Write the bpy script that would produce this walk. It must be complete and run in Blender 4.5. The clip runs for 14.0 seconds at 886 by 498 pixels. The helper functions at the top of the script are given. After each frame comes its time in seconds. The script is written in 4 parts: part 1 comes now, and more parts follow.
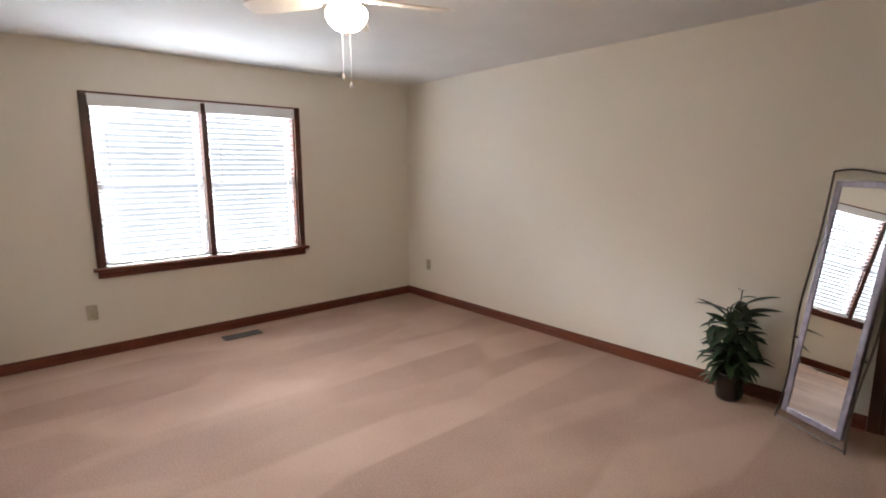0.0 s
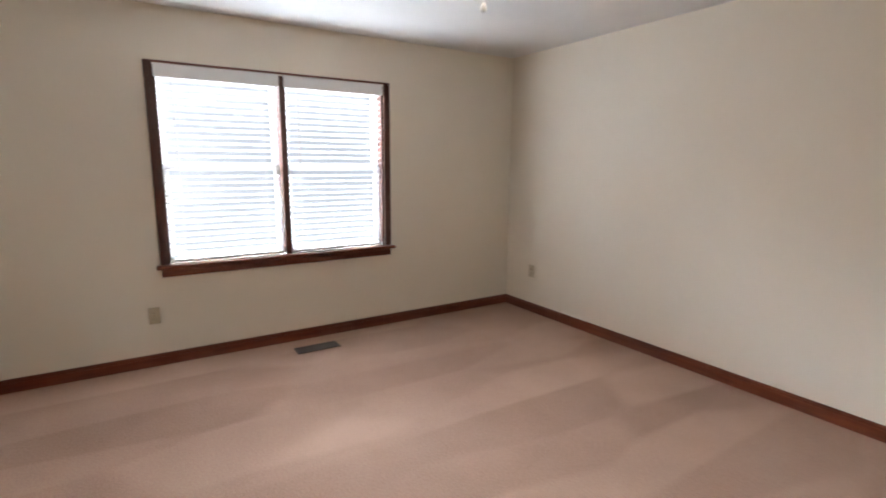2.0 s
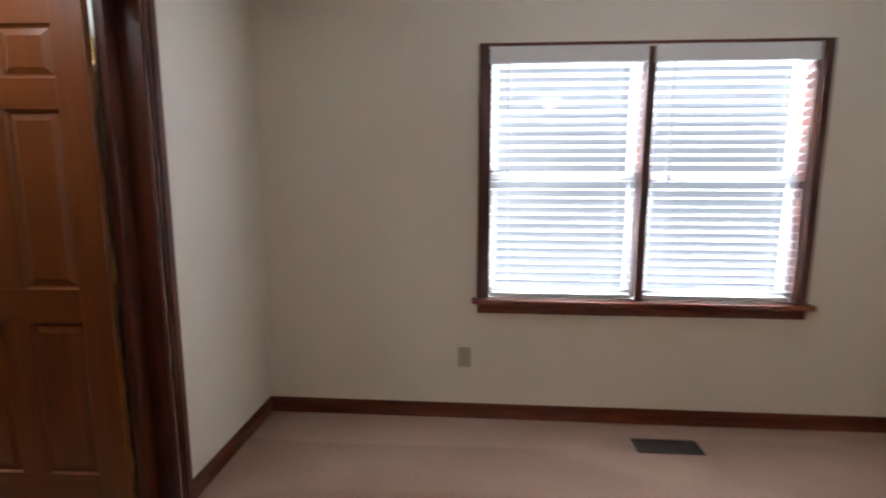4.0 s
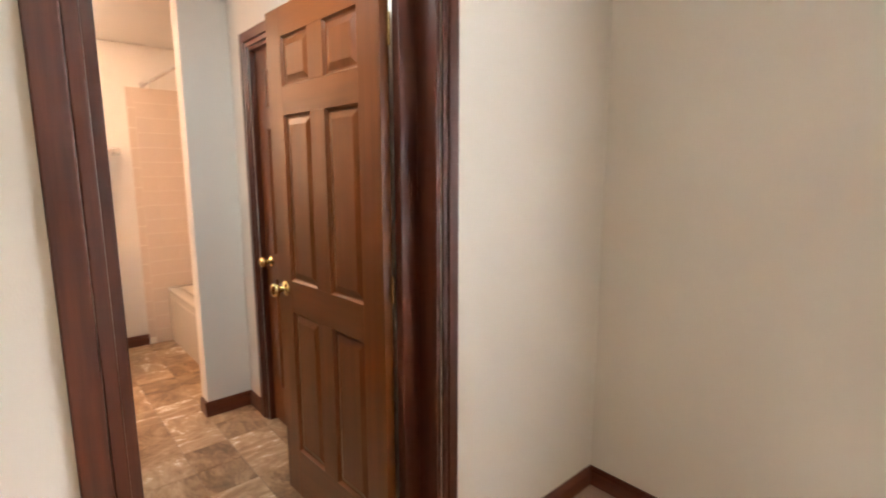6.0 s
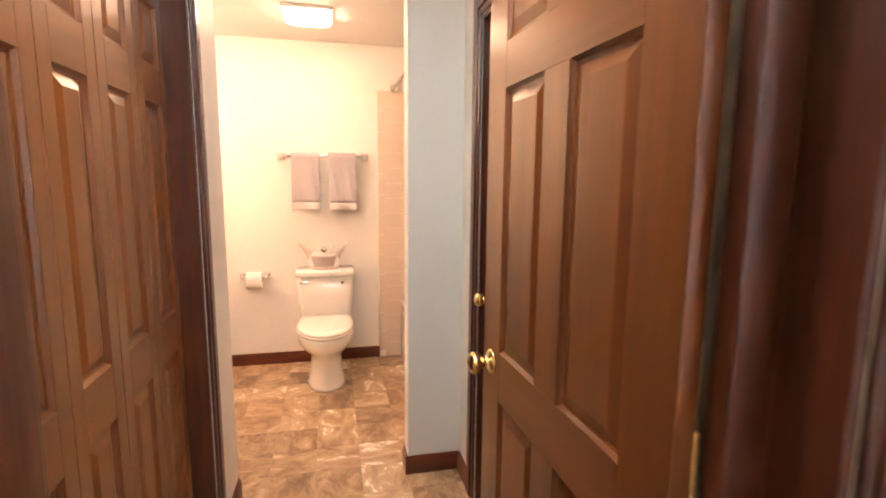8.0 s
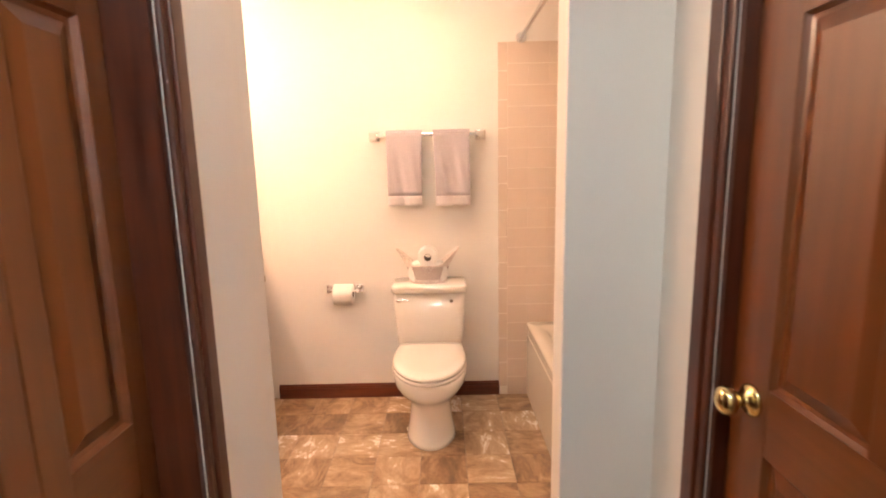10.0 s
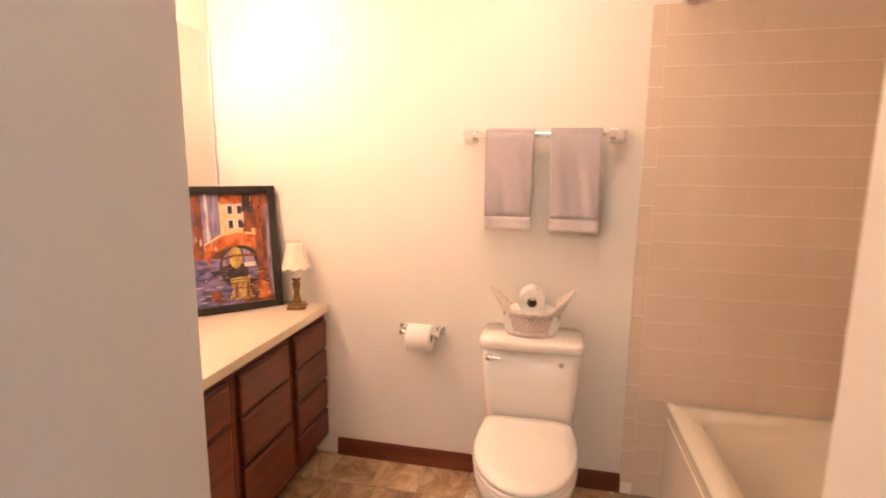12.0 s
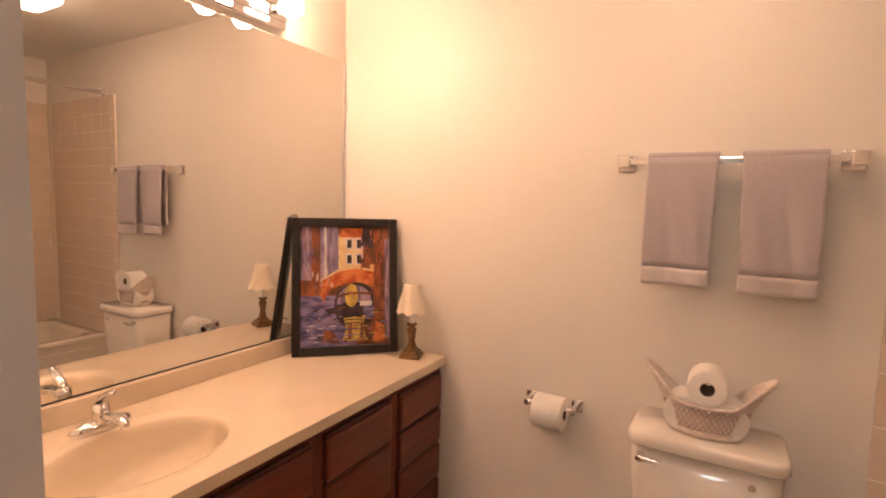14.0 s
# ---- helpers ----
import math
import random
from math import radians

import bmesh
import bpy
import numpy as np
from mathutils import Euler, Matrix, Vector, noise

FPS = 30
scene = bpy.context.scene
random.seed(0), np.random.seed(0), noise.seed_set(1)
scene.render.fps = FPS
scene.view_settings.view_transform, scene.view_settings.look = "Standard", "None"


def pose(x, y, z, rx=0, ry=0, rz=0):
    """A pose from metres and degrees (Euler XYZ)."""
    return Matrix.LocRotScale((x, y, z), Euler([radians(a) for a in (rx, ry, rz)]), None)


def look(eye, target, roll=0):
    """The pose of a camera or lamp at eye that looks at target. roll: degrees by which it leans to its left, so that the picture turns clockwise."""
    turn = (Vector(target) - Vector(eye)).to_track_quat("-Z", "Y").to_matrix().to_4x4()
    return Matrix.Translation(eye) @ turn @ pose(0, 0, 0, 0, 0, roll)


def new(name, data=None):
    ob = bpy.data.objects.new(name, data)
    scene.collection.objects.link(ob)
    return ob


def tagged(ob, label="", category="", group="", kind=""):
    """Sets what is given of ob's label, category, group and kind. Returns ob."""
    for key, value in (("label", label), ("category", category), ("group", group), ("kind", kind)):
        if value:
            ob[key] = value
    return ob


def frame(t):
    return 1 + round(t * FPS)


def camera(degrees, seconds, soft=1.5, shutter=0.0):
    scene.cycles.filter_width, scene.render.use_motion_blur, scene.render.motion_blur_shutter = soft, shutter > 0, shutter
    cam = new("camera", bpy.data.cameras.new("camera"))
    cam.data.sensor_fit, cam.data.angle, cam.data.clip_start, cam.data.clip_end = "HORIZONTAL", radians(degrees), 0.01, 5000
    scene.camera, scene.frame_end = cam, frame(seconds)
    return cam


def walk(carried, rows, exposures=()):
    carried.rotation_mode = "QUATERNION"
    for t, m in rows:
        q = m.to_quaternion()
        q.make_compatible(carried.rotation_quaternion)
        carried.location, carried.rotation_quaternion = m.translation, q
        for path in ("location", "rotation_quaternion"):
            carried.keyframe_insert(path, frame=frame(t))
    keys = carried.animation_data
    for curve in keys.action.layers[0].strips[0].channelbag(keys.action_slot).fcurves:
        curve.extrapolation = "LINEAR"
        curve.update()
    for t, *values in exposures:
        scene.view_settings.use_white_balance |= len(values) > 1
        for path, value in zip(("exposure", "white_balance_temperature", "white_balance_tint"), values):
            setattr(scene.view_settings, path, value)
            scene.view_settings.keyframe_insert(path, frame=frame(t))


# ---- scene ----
cam = camera(83.5, 14.0, soft=1.8, shutter=0.5)
PATH = [
    (0, (-0.072, -0.26, 1.485), (1.231, 1.222, 1.162), -0.1),
    (0.5, (-0.041, -0.132, 1.477), (1.285, 1.331, 1.157), 0.0),
    (1, (0.029, 0.032, 1.465), (1.326, 1.522, 1.148), 0.3),
    (1.5, (0.144, 0.27, 1.444), (1.338, 1.84, 1.112), 0.8),
    (2, (0.255, 0.553, 1.419), (1.313, 2.215, 1.075), 0.4),
    (2.5, (0.347, 0.864, 1.399), (1.14, 2.67, 1.065), -0.1),
    (3, (0.383, 1.161, 1.392), (0.872, 3.073, 1.068), 0.1),
    (3.5, (0.406, 1.445, 1.388), (0.597, 3.411, 1.074), 0.1),
    (4, (0.416, 1.696, 1.39), (0.275, 3.669, 1.092), 0.1),
    (4.2, (0.412, 1.788, 1.391), (0.123, 3.744, 1.088), -0.0),
    (6.5, (0.21, 2.681, 1.407), (-1.458, 3.741, 1.103), 0.1),
    (7, (0.013, 2.795, 1.404), (-1.777, 3.637, 1.11), 0.2),
    (7.5, (-0.198, 2.879, 1.411), (-2.075, 3.504, 1.118), 0.3),
    (8, (-0.413, 2.96, 1.403), (-2.345, 3.393, 1.119), 0.5),
    (8.5, (-0.637, 3.007, 1.393), (-2.602, 3.251, 1.113), 0.2),
    (11, (-1.769, 2.962, 1.384), (-3.732, 2.833, 1.026), -1.2),
    (11.5, (-1.921, 2.956, 1.399), (-3.894, 2.696, 1.049), -0.5),
    (12, (-2.070, 2.949, 1.412), (-4.022, 2.531, 1.088), 0.6),
    (12.5, (-2.201, 2.947, 1.419), (-4.089, 2.35, 1.14), 1.5),
    (13, (-2.299, 2.941, 1.428), (-4.132, 2.181, 1.182), 1.8),
    (13.5, (-2.392, 2.929, 1.401), (-4.171, 2.037, 1.2), 1.9),
    (14, (-2.441, 2.915, 1.4), (-4.169, 1.926, 1.215), 1.6),
]
walk(cam, [(t, look(eye, target, roll)) for t, eye, target, roll in PATH], [(0, 0.2, 6300, 10), (2.0, 0.12, 6250, 10), (4.2, -0.25, 6000, 10), (6.3, 0.85, 6600, 10), (8.7, 1.0, 6600, 10), (11.0, 0.66, 6300, 11), (12.5, 0.38, 6550, 12), (14.0, -0.2, 6750, 14)])

# fitted numbers that shape light and placing
WINDOW_W, GLOBE_E, BULB_E, DIFF_E, PASS_FILL_E, OUT_E = 22500.0, 60.0, 94.0, 28.0, 47.0, 0.62
DOOR_SWING, SLAT_TILT = 2.0, -13.0
FAN_X, FAN_Y, FAN_A = 1.16, 1.79, -20.0
FM_POSE = pose(3.272, 0.512, 0.006, -8.5, 0, -119)
PIC_POSE = pose(-3.83, 1.433, 0.768, 0, 0, 136) @ pose(0, 0, 0, -8)

# ---------------- world and light ----------------
world = bpy.data.worlds.new("sky")
scene.world = world
world.use_nodes = True
wn = world.node_tree.nodes
sky = wn.new("ShaderNodeTexSky")
sky.sky_type = "NISHITA"
sky.sun_disc = False
sky.sun_elevation, sky.sun_rotation = radians(48), radians(200)
wn["Background"].inputs["Strength"].default_value = 0.1
world.node_tree.links.new(sky.outputs[0], wn["Background"].inputs["Color"])


def area_lamp(name, m, sx, sy, watts, colour):
    d = bpy.data.lights.new(name, "AREA")
    d.shape, d.size, d.size_y, d.energy, d.color = "RECTANGLE", sx, sy, watts, colour
    o = new(name, d)
    o.matrix_world = m
    return o


# sky light that falls in through the bedroom window
area_lamp("window_daylight", look((1.28, 10.0, 5.2), (1.28, 4.4, 1.40)), 8.0, 3.0, WINDOW_W, (0.86, 0.93, 1.0))

# ---------------- materials ----------------


def material(name, colour, rough=0.6, metal=0.0, colour2=None, scale=8.0, stretch=(1, 1, 1), bump=0.0, bump_scale=120.0,
             vary=0.0, coat=0.0, detail=4.0, spread=(0.35, 0.65), coat_rough=0.03):
    m = bpy.data.materials.new(name)
    m.use_nodes = True
    t = m.node_tree
    b = t.nodes["Principled BSDF"]
    b.inputs["Roughness"].default_value = rough
    b.inputs["Metallic"].default_value = metal
    b.inputs["Coat Weight"].default_value = coat
    b.inputs["Coat Roughness"].default_value = coat_rough
    b.inputs["Base Color"].default_value = (*colour, 1)
    co = t.nodes.new("ShaderNodeTexCoord")
    mp = t.nodes.new("ShaderNodeMapping")
    mp.inputs["Scale"].default_value = stretch
    t.links.new(co.outputs["Object"], mp.inputs["Vector"])
    out = None
    if colour2:
        n = t.nodes.new("ShaderNodeTexNoise")
        n.inputs["Scale"].default_value, n.inputs["Detail"].default_value = scale, detail
        t.links.new(mp.outputs[0], n.inputs["Vector"])
        r = t.nodes.new("ShaderNodeValToRGB")
        r.color_ramp.elements[0].position, r.color_ramp.elements[1].position = spread
        r.color_ramp.elements[0].color, r.color_ramp.elements[1].color = (*colour, 1), (*colour2, 1)
        t.links.new(n.outputs["Fac"], r.inputs["Fac"])
        out = r.outputs["Color"]
    if vary:
        i = t.nodes.new("ShaderNodeObjectInfo")
        h = t.nodes.new("ShaderNodeHueSaturation")
        k = t.nodes.new("ShaderNodeMapRange")
        k.inputs["To Min"].default_value, k.inputs["To Max"].default_value = 1 - vary, 1 + vary
        t.links.new(i.outputs["Random"], k.inputs["Value"])
        t.links.new(k.outputs[0], h.inputs["Value"])
        h.inputs["Color"].default_value = (*colour, 1)
        if out:
            t.links.new(out, h.inputs["Color"])
        out = h.outputs["Color"]
    if out:
        t.links.new(out, b.inputs["Base Color"])
    if bump:
        n2 = t.nodes.new("ShaderNodeTexNoise")
        n2.inputs["Scale"].default_value, n2.inputs["Detail"].default_value = bump_scale, 3
        t.links.new(mp.outputs[0], n2.inputs["Vector"])
        bp = t.nodes.new("ShaderNodeBump")
        bp.inputs["Strength"].default_value, bp.inputs["Distance"].default_value = bump, 0.004
        t.links.new(n2.outputs["Fac"], bp.inputs["Height"])
        t.links.new(bp.outputs[0], b.inputs["Normal"])
    return m


def glow(name, colour, strength):
    m = material(name, (0.9, 0.88, 0.82), 0.3)
    b = m.node_tree.nodes["Principled BSDF"]
    b.inputs["Emission Color"].default_value = (*colour, 1)
    b.inputs["Emission Strength"].default_value = strength
    return m


M_WALL = material("wall_paint", (0.80, 0.735, 0.625), 0.62, colour2=(0.775, 0.71, 0.60), scale=1.3, bump=0.10, bump_scale=160)
M_BATH = material("bath_paint", (0.78, 0.74, 0.68), 0.5, colour2=(0.755, 0.715, 0.655), scale=1.3, bump=0.10, bump_scale=160)
M_CEIL = material("ceiling_paint", (0.80, 0.79, 0.77), 0.8, colour2=(0.76, 0.75, 0.73), scale=2, bump=0.35, bump_scale=220)
# uprights darker than the X and Y trim: jamb shade put into the colour
M_TRIM_Z = material("trim_wood_upright_shaded", (0.042, 0.0082, 0.003), 0.34, colour2=(0.074, 0.016, 0.0052), scale=9, stretch=(5, 5, 0.35), bump=0.05, bump_scale=40, coat=0.06, coat_rough=0.25)
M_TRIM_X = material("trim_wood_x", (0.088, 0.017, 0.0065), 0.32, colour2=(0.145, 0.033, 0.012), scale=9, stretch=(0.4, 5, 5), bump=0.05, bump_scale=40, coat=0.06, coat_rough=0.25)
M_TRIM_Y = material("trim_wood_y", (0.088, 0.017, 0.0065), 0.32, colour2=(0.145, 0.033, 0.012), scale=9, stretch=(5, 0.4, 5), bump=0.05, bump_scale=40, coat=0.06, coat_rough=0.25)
M_DOOR_Z = material("door_wood_upright", (0.104, 0.0265, 0.0046), 0.32, colour2=(0.142, 0.037, 0.0068), scale=5, stretch=(6, 6, 0.3), bump=0.04, bump_scale=40, coat=0.2, coat_rough=0.22)
M_DOOR_X = material("door_wood_rail", (0.104, 0.0265, 0.0046), 0.32, colour2=(0.142, 0.037, 0.0068), scale=5, stretch=(0.3, 6, 6), bump=0.04, bump_scale=40, coat=0.2, coat_rough=0.22)
M_CAB = material("cabinet_wood", (0.105, 0.026, 0.013), 0.38, colour2=(0.16, 0.042, 0.020), scale=7, stretch=(0.5, 5, 5), bump=0.06, bump_scale=40)
# darker copy of the cabinet wood: shade of recesses put into the colour
M_CAB_SHADE = material("cabinet_wood_shaded", (0.05, 0.014, 0.008), 0.5, colour2=(0.07, 0.02, 0.01), scale=8, stretch=(5, 5, 0.5))
M_WHITE = material("white_plastic", (0.80, 0.80, 0.80), 0.4, colour2=(0.77, 0.77, 0.77), scale=3)
M_BLIND = material("blind_slat", (0.82, 0.82, 0.82), 0.45, colour2=(0.79, 0.79, 0.80), scale=3, stretch=(0.5, 4, 4))
M_IVORY = material("ivory_plastic", (0.50, 0.43, 0.30), 0.4, colour2=(0.47, 0.40, 0.28), scale=20)
M_DARK = material("dark_slot", (0.02, 0.017, 0.015), 0.6)
M_VENT = material("brown_metal", (0.035, 0.022, 0.015), 0.5, 0.3, colour2=(0.05, 0.032, 0.022), scale=30)
M_PORC = material("porcelain", (0.80, 0.75, 0.68), 0.12, colour2=(0.78, 0.73, 0.66), scale=3, coat=0.5)
M_TUB = material("tub_enamel", (0.74, 0.68, 0.58), 0.16, colour2=(0.72, 0.66, 0.56), scale=3, coat=0.4)
M_CERAM = material("ceramic_tile", (0.68, 0.56, 0.46), 0.14, colour2=(0.65, 0.535, 0.435), scale=5, vary=0.012, coat=0.3)
M_GROUT = material("grout", (0.86, 0.79, 0.69), 0.8, colour2=(0.80, 0.73, 0.63), scale=15)
M_MARBLE = material("cultured_marble", (0.74, 0.63, 0.49), 0.18, colour2=(0.71, 0.60, 0.46), scale=5, coat=0.4)
M_CHROME = material("chrome", (0.85, 0.85, 0.86), 0.08, 1.0)
M_BRASS = material("brass", (0.75, 0.58, 0.28), 0.16, 1.0, colour2=(0.68, 0.52, 0.24), scale=30)
M_MIRROR = material("mirror_glass", (0.90, 0.90, 0.88), 0.0, 1.0)
M_PEWTER = material("pewter_frame", (0.20, 0.175, 0.20), 0.36, 0.75, colour2=(0.28, 0.24, 0.27), scale=25)
M_IRON = material("bronze_rod", (0.075, 0.055, 0.045), 0.4, 0.7, colour2=(0.11, 0.08, 0.06), scale=30)
M_BLACK = material("black_frame", (0.012, 0.011, 0.011), 0.3, colour2=(0.022, 0.018, 0.016), scale=30)
M_BRONZE = material("lamp_bronze", (0.13, 0.075, 0.035), 0.42, 0.6, colour2=(0.22, 0.13, 0.06), scale=60, bump=0.2)
M_SHADE = material("fabric_shade", (0.78, 0.70, 0.58), 0.8, colour2=(0.72, 0.64, 0.52), scale=60, stretch=(3, 3, 0.3), bump=0.2)
M_TOWEL = material("towel_terry", (0.42, 0.375, 0.39), 0.95, colour2=(0.47, 0.425, 0.435), scale=220, bump=0.6, bump_scale=420)
M_TBAND = material("towel_band", (0.60, 0.545, 0.54), 0.9, colour2=(0.66, 0.61, 0.60), scale=40, stretch=(1, 1, 12), bump=0.5, bump_scale=300)
M_PAPER = material("tissue_paper", (0.80, 0.77, 0.72), 0.95, colour2=(0.76, 0.73, 0.68), scale=30, bump=0.4, bump_scale=150)
M_WICKER = material("wicker_white", (0.72, 0.63, 0.56), 0.6, colour2=(0.60, 0.50, 0.44), scale=50, bump=0.4)
# strands darker than the wicker, in place of shade inside the holes
M_STRAND = material("wicker_strand_shaded", (0.40, 0.31, 0.27), 0.65, colour2=(0.52, 0.42, 0.37), scale=50, bump=0.4)
M_LEAF = material("leaf", (0.016, 0.034, 0.014), 0.35, colour2=(0.04, 0.075, 0.028), scale=6, vary=0.35)
M_STEM = material("stem", (0.05, 0.05, 0.022), 0.6, colour2=(0.07, 0.06, 0.03), scale=20)
M_POT = material("dark_pot", (0.02, 0.012, 0.01), 0.3, colour2=(0.035, 0.02, 0.016), scale=12)
M_SOIL = material("soil", (0.03, 0.02, 0.014), 0.95, colour2=(0.05, 0.035, 0.025), scale=60, bump=0.8)
M_BLADE = material("fan_blade", (0.72, 0.66, 0.58), 0.4, colour2=(0.68, 0.62, 0.54), scale=6, stretch=(1, 6, 6))
M_GLOBE = glow("lit_fan_globe", (1.0, 0.82, 0.62), GLOBE_E)
M_BULB = glow("lit_bulb", (1.0, 0.62, 0.41), BULB_E)
M_DIFF = glow("lit_diffuser", (1.0, 0.66, 0.44), DIFF_E)
# cool glow of the fill light added in the passage
M_PASS_FILL = glow("passage_fill_glow", (0.88, 0.97, 1.0), PASS_FILL_E)
M_OUT = glow("bright_outdoors", (0.86, 0.91, 1.0), OUT_E)
M_OUT.node_tree.nodes["Principled BSDF"].inputs["Base Color"].default_value = (0.02, 0.02, 0.02, 1)

# carpet: pile grain, and broad vacuum strokes
M_CARPET = material("carpet_pile", (0.47, 0.315, 0.235), 0.95, bump=1.0, bump_scale=260)
t = M_CARPET.node_tree
co = t.nodes["Texture Coordinate"]
mp2 = t.nodes.new("ShaderNodeMapping")
mp2.inputs["Rotation"].default_value = (0, 0, radians(-28))
mp2.inputs["Scale"].default_value = (0.9, 3.2, 1)
vo = t.nodes.new("ShaderNodeTexVoronoi")
vo.feature, vo.inputs["Scale"].default_value = "SMOOTH_F1", 0.95
vo.inputs["Smoothness"].default_value = 0.22
nz = t.nodes.new("ShaderNodeTexNoise")
nz.inputs["Scale"].default_value, nz.inputs["Detail"].default_value = 1.2, 5
fz = t.nodes.new("ShaderNodeTexNoise")
fz.inputs["Scale"].default_value, fz.inputs["Detail"].default_value = 90, 4
t.links.new(co.outputs["Object"], mp2.inputs["Vector"])
t.links.new(mp2.outputs[0], vo.inputs["Vector"])
t.links.new(co.outputs["Object"], nz.inputs["Vector"])
t.links.new(co.outputs["Object"], fz.inputs["Vector"])
sep = t.nodes.new("ShaderNodeSeparateColor")
t.links.new(vo.outputs["Color"], sep.inputs[0])


def maths(t, op, a, b):
    n = t.nodes.new("ShaderNodeMath")
    n.operation = op
    for k, v in enumerate((a, b)):
        if isinstance(v, (int, float)):
            n.inputs[k].default_value = v
        else:
            t.links.new(v, n.inputs[k])
    return n.outputs[0]


k1 = maths(t, "MULTIPLY", sep.outputs[0], 0.28)
k2 = maths(t, "MULTIPLY", nz.outputs["Fac"], 0.6)
k3 = maths(t, "MULTIPLY", fz.outputs["Fac"], 0.45)
kk = maths(t, "ADD", maths(t, "ADD", k1, k2), k3)
rp = t.nodes.new("ShaderNodeValToRGB")
rp.color_ramp.elements[0].position, rp.color_ramp.elements[1].position = 0.34, 0.86
rp.color_ramp.elements[0].color, rp.color_ramp.elements[1].color = (0.225, 0.128, 0.083, 1), (0.42, 0.272, 0.196, 1)
t.links.new(kk, rp.inputs["Fac"])
t.links.new(rp.outputs[0], t.nodes["Principled BSDF"].inputs["Base Color"])

# vinyl floor tiles: cloudy slate print, each tile its own cut and tone
M_VINYL = material("vinyl_tile", (0.30, 0.19, 0.11), 0.34, bump=0.12, bump_scale=60)
t = M_VINYL.node_tree
vi = t.nodes.new("ShaderNodeObjectInfo")
vs = t.nodes.new("ShaderNodeVectorMath")
vs.operation = "MULTIPLY_ADD"
vs.inputs[1].default_value = (1, 1, 1)
cr = t.nodes.new("ShaderNodeCombineXYZ")
for k, f in enumerate((37.0, 71.0, 13.0)):
    t.links.new(maths(t, "MULTIPLY", vi.outputs["Random"], f), cr.inputs[k])
t.links.new(t.nodes["Texture Coordinate"].outputs["Object"], vs.inputs[0])
t.links.new(cr.outputs[0], vs.inputs[2])
vm = t.nodes.new("ShaderNodeMapping")
vm.inputs["Rotation"].default_value, vm.inputs["Scale"].default_value = (0, 0, radians(28)), (1.0, 1.9, 1.0)
t.links.new(vs.outputs[0], vm.inputs["Vector"])
cloud = t.nodes.new("ShaderNodeTexNoise")
cloud.inputs["Scale"].default_value, cloud.inputs["Detail"].default_value = 6.0, 8
cloud.inputs["Roughness"].default_value, cloud.inputs["Distortion"].default_value = 0.62, 0.9
t.links.new(vm.outputs[0], cloud.inputs["Vector"])
grit = t.nodes.new("ShaderNodeTexNoise")
grit.inputs["Scale"].default_value, grit.inputs["Detail"].default_value = 34.0, 5
t.links.new(vm.outputs[0], grit.inputs["Vector"])
tone = maths(t, "MULTIPLY", maths(t, "FRACT", maths(t, "MULTIPLY", vi.outputs["Random"], 7.31), 0.0), 0.24)
mix = maths(t, "ADD", maths(t, "ADD", maths(t, "MULTIPLY", cloud.outputs["Fac"], 1.0), maths(t, "MULTIPLY", grit.outputs["Fac"], 0.2)), tone)
vr = t.nodes.new("ShaderNodeValToRGB")
for pos, col in ((0.46, (0.14, 0.082, 0.046)), (0.62, (0.26, 0.155, 0.083)), (0.76, (0.40, 0.262, 0.150)), (0.90, (0.54, 0.39, 0.25)), (1.0, (0.62, 0.48, 0.335))):
    e = vr.color_ramp.elements[0] if pos == 0.46 else vr.color_ramp.elements.new(pos)
    e.position, e.color = pos, (*col, 1)
vr.color_ramp.elements[-1].color = (0.62, 0.48, 0.335, 1)
t.links.new(mix, vr.inputs["Fac"])
t.links.new(vr.outputs[0], t.nodes["Principled BSDF"].inputs["Base Color"])
M_VGROUT = material("vinyl_joint", (0.26, 0.19, 0.13), 0.6, colour2=(0.32, 0.24, 0.17), scale=12)

# ---------------- mesh helpers ----------------


def box(bm, x0, x1, y0, y1, z0, z1, bevel=0.0):
    r = bmesh.ops.create_cube(bm, size=1.0)
    for v in r["verts"]:
        v.co = Vector(((x0 + x1) / 2 + v.co.x * (x1 - x0), (y0 + y1) / 2 + v.co.y * (y1 - y0), (z0 + z1) / 2 + v.co.z * (z1 - z0)))
    if bevel:
        es = list({e for v in r["verts"] for e in v.link_edges})
        bmesh.ops.bevel(bm, geom=es, offset=bevel, segments=2, affect="EDGES", profile=0.5)
    return bm


def boxes(*rows, bevel=0.0):
    bm = bmesh.new()
    for r in rows:
        box(bm, *r, bevel=bevel)
    return bm


def rod(bm, p, q, r0, r1=None, seg=12):
    p, q = Vector(p), Vector(q)
    d = q - p
    m = Matrix.Translation((p + q) / 2) @ d.to_track_quat("Z", "Y").to_matrix().to_4x4()
    bmesh.ops.create_cone(bm, cap_ends=True, segments=seg, radius1=r0, radius2=r0 if r1 is None else r1, depth=d.length, matrix=m)
    return bm


def rods(*rows, seg=12):
    bm = bmesh.new()
    for r in rows:
        rod(bm, *r, seg=seg)
    return bm


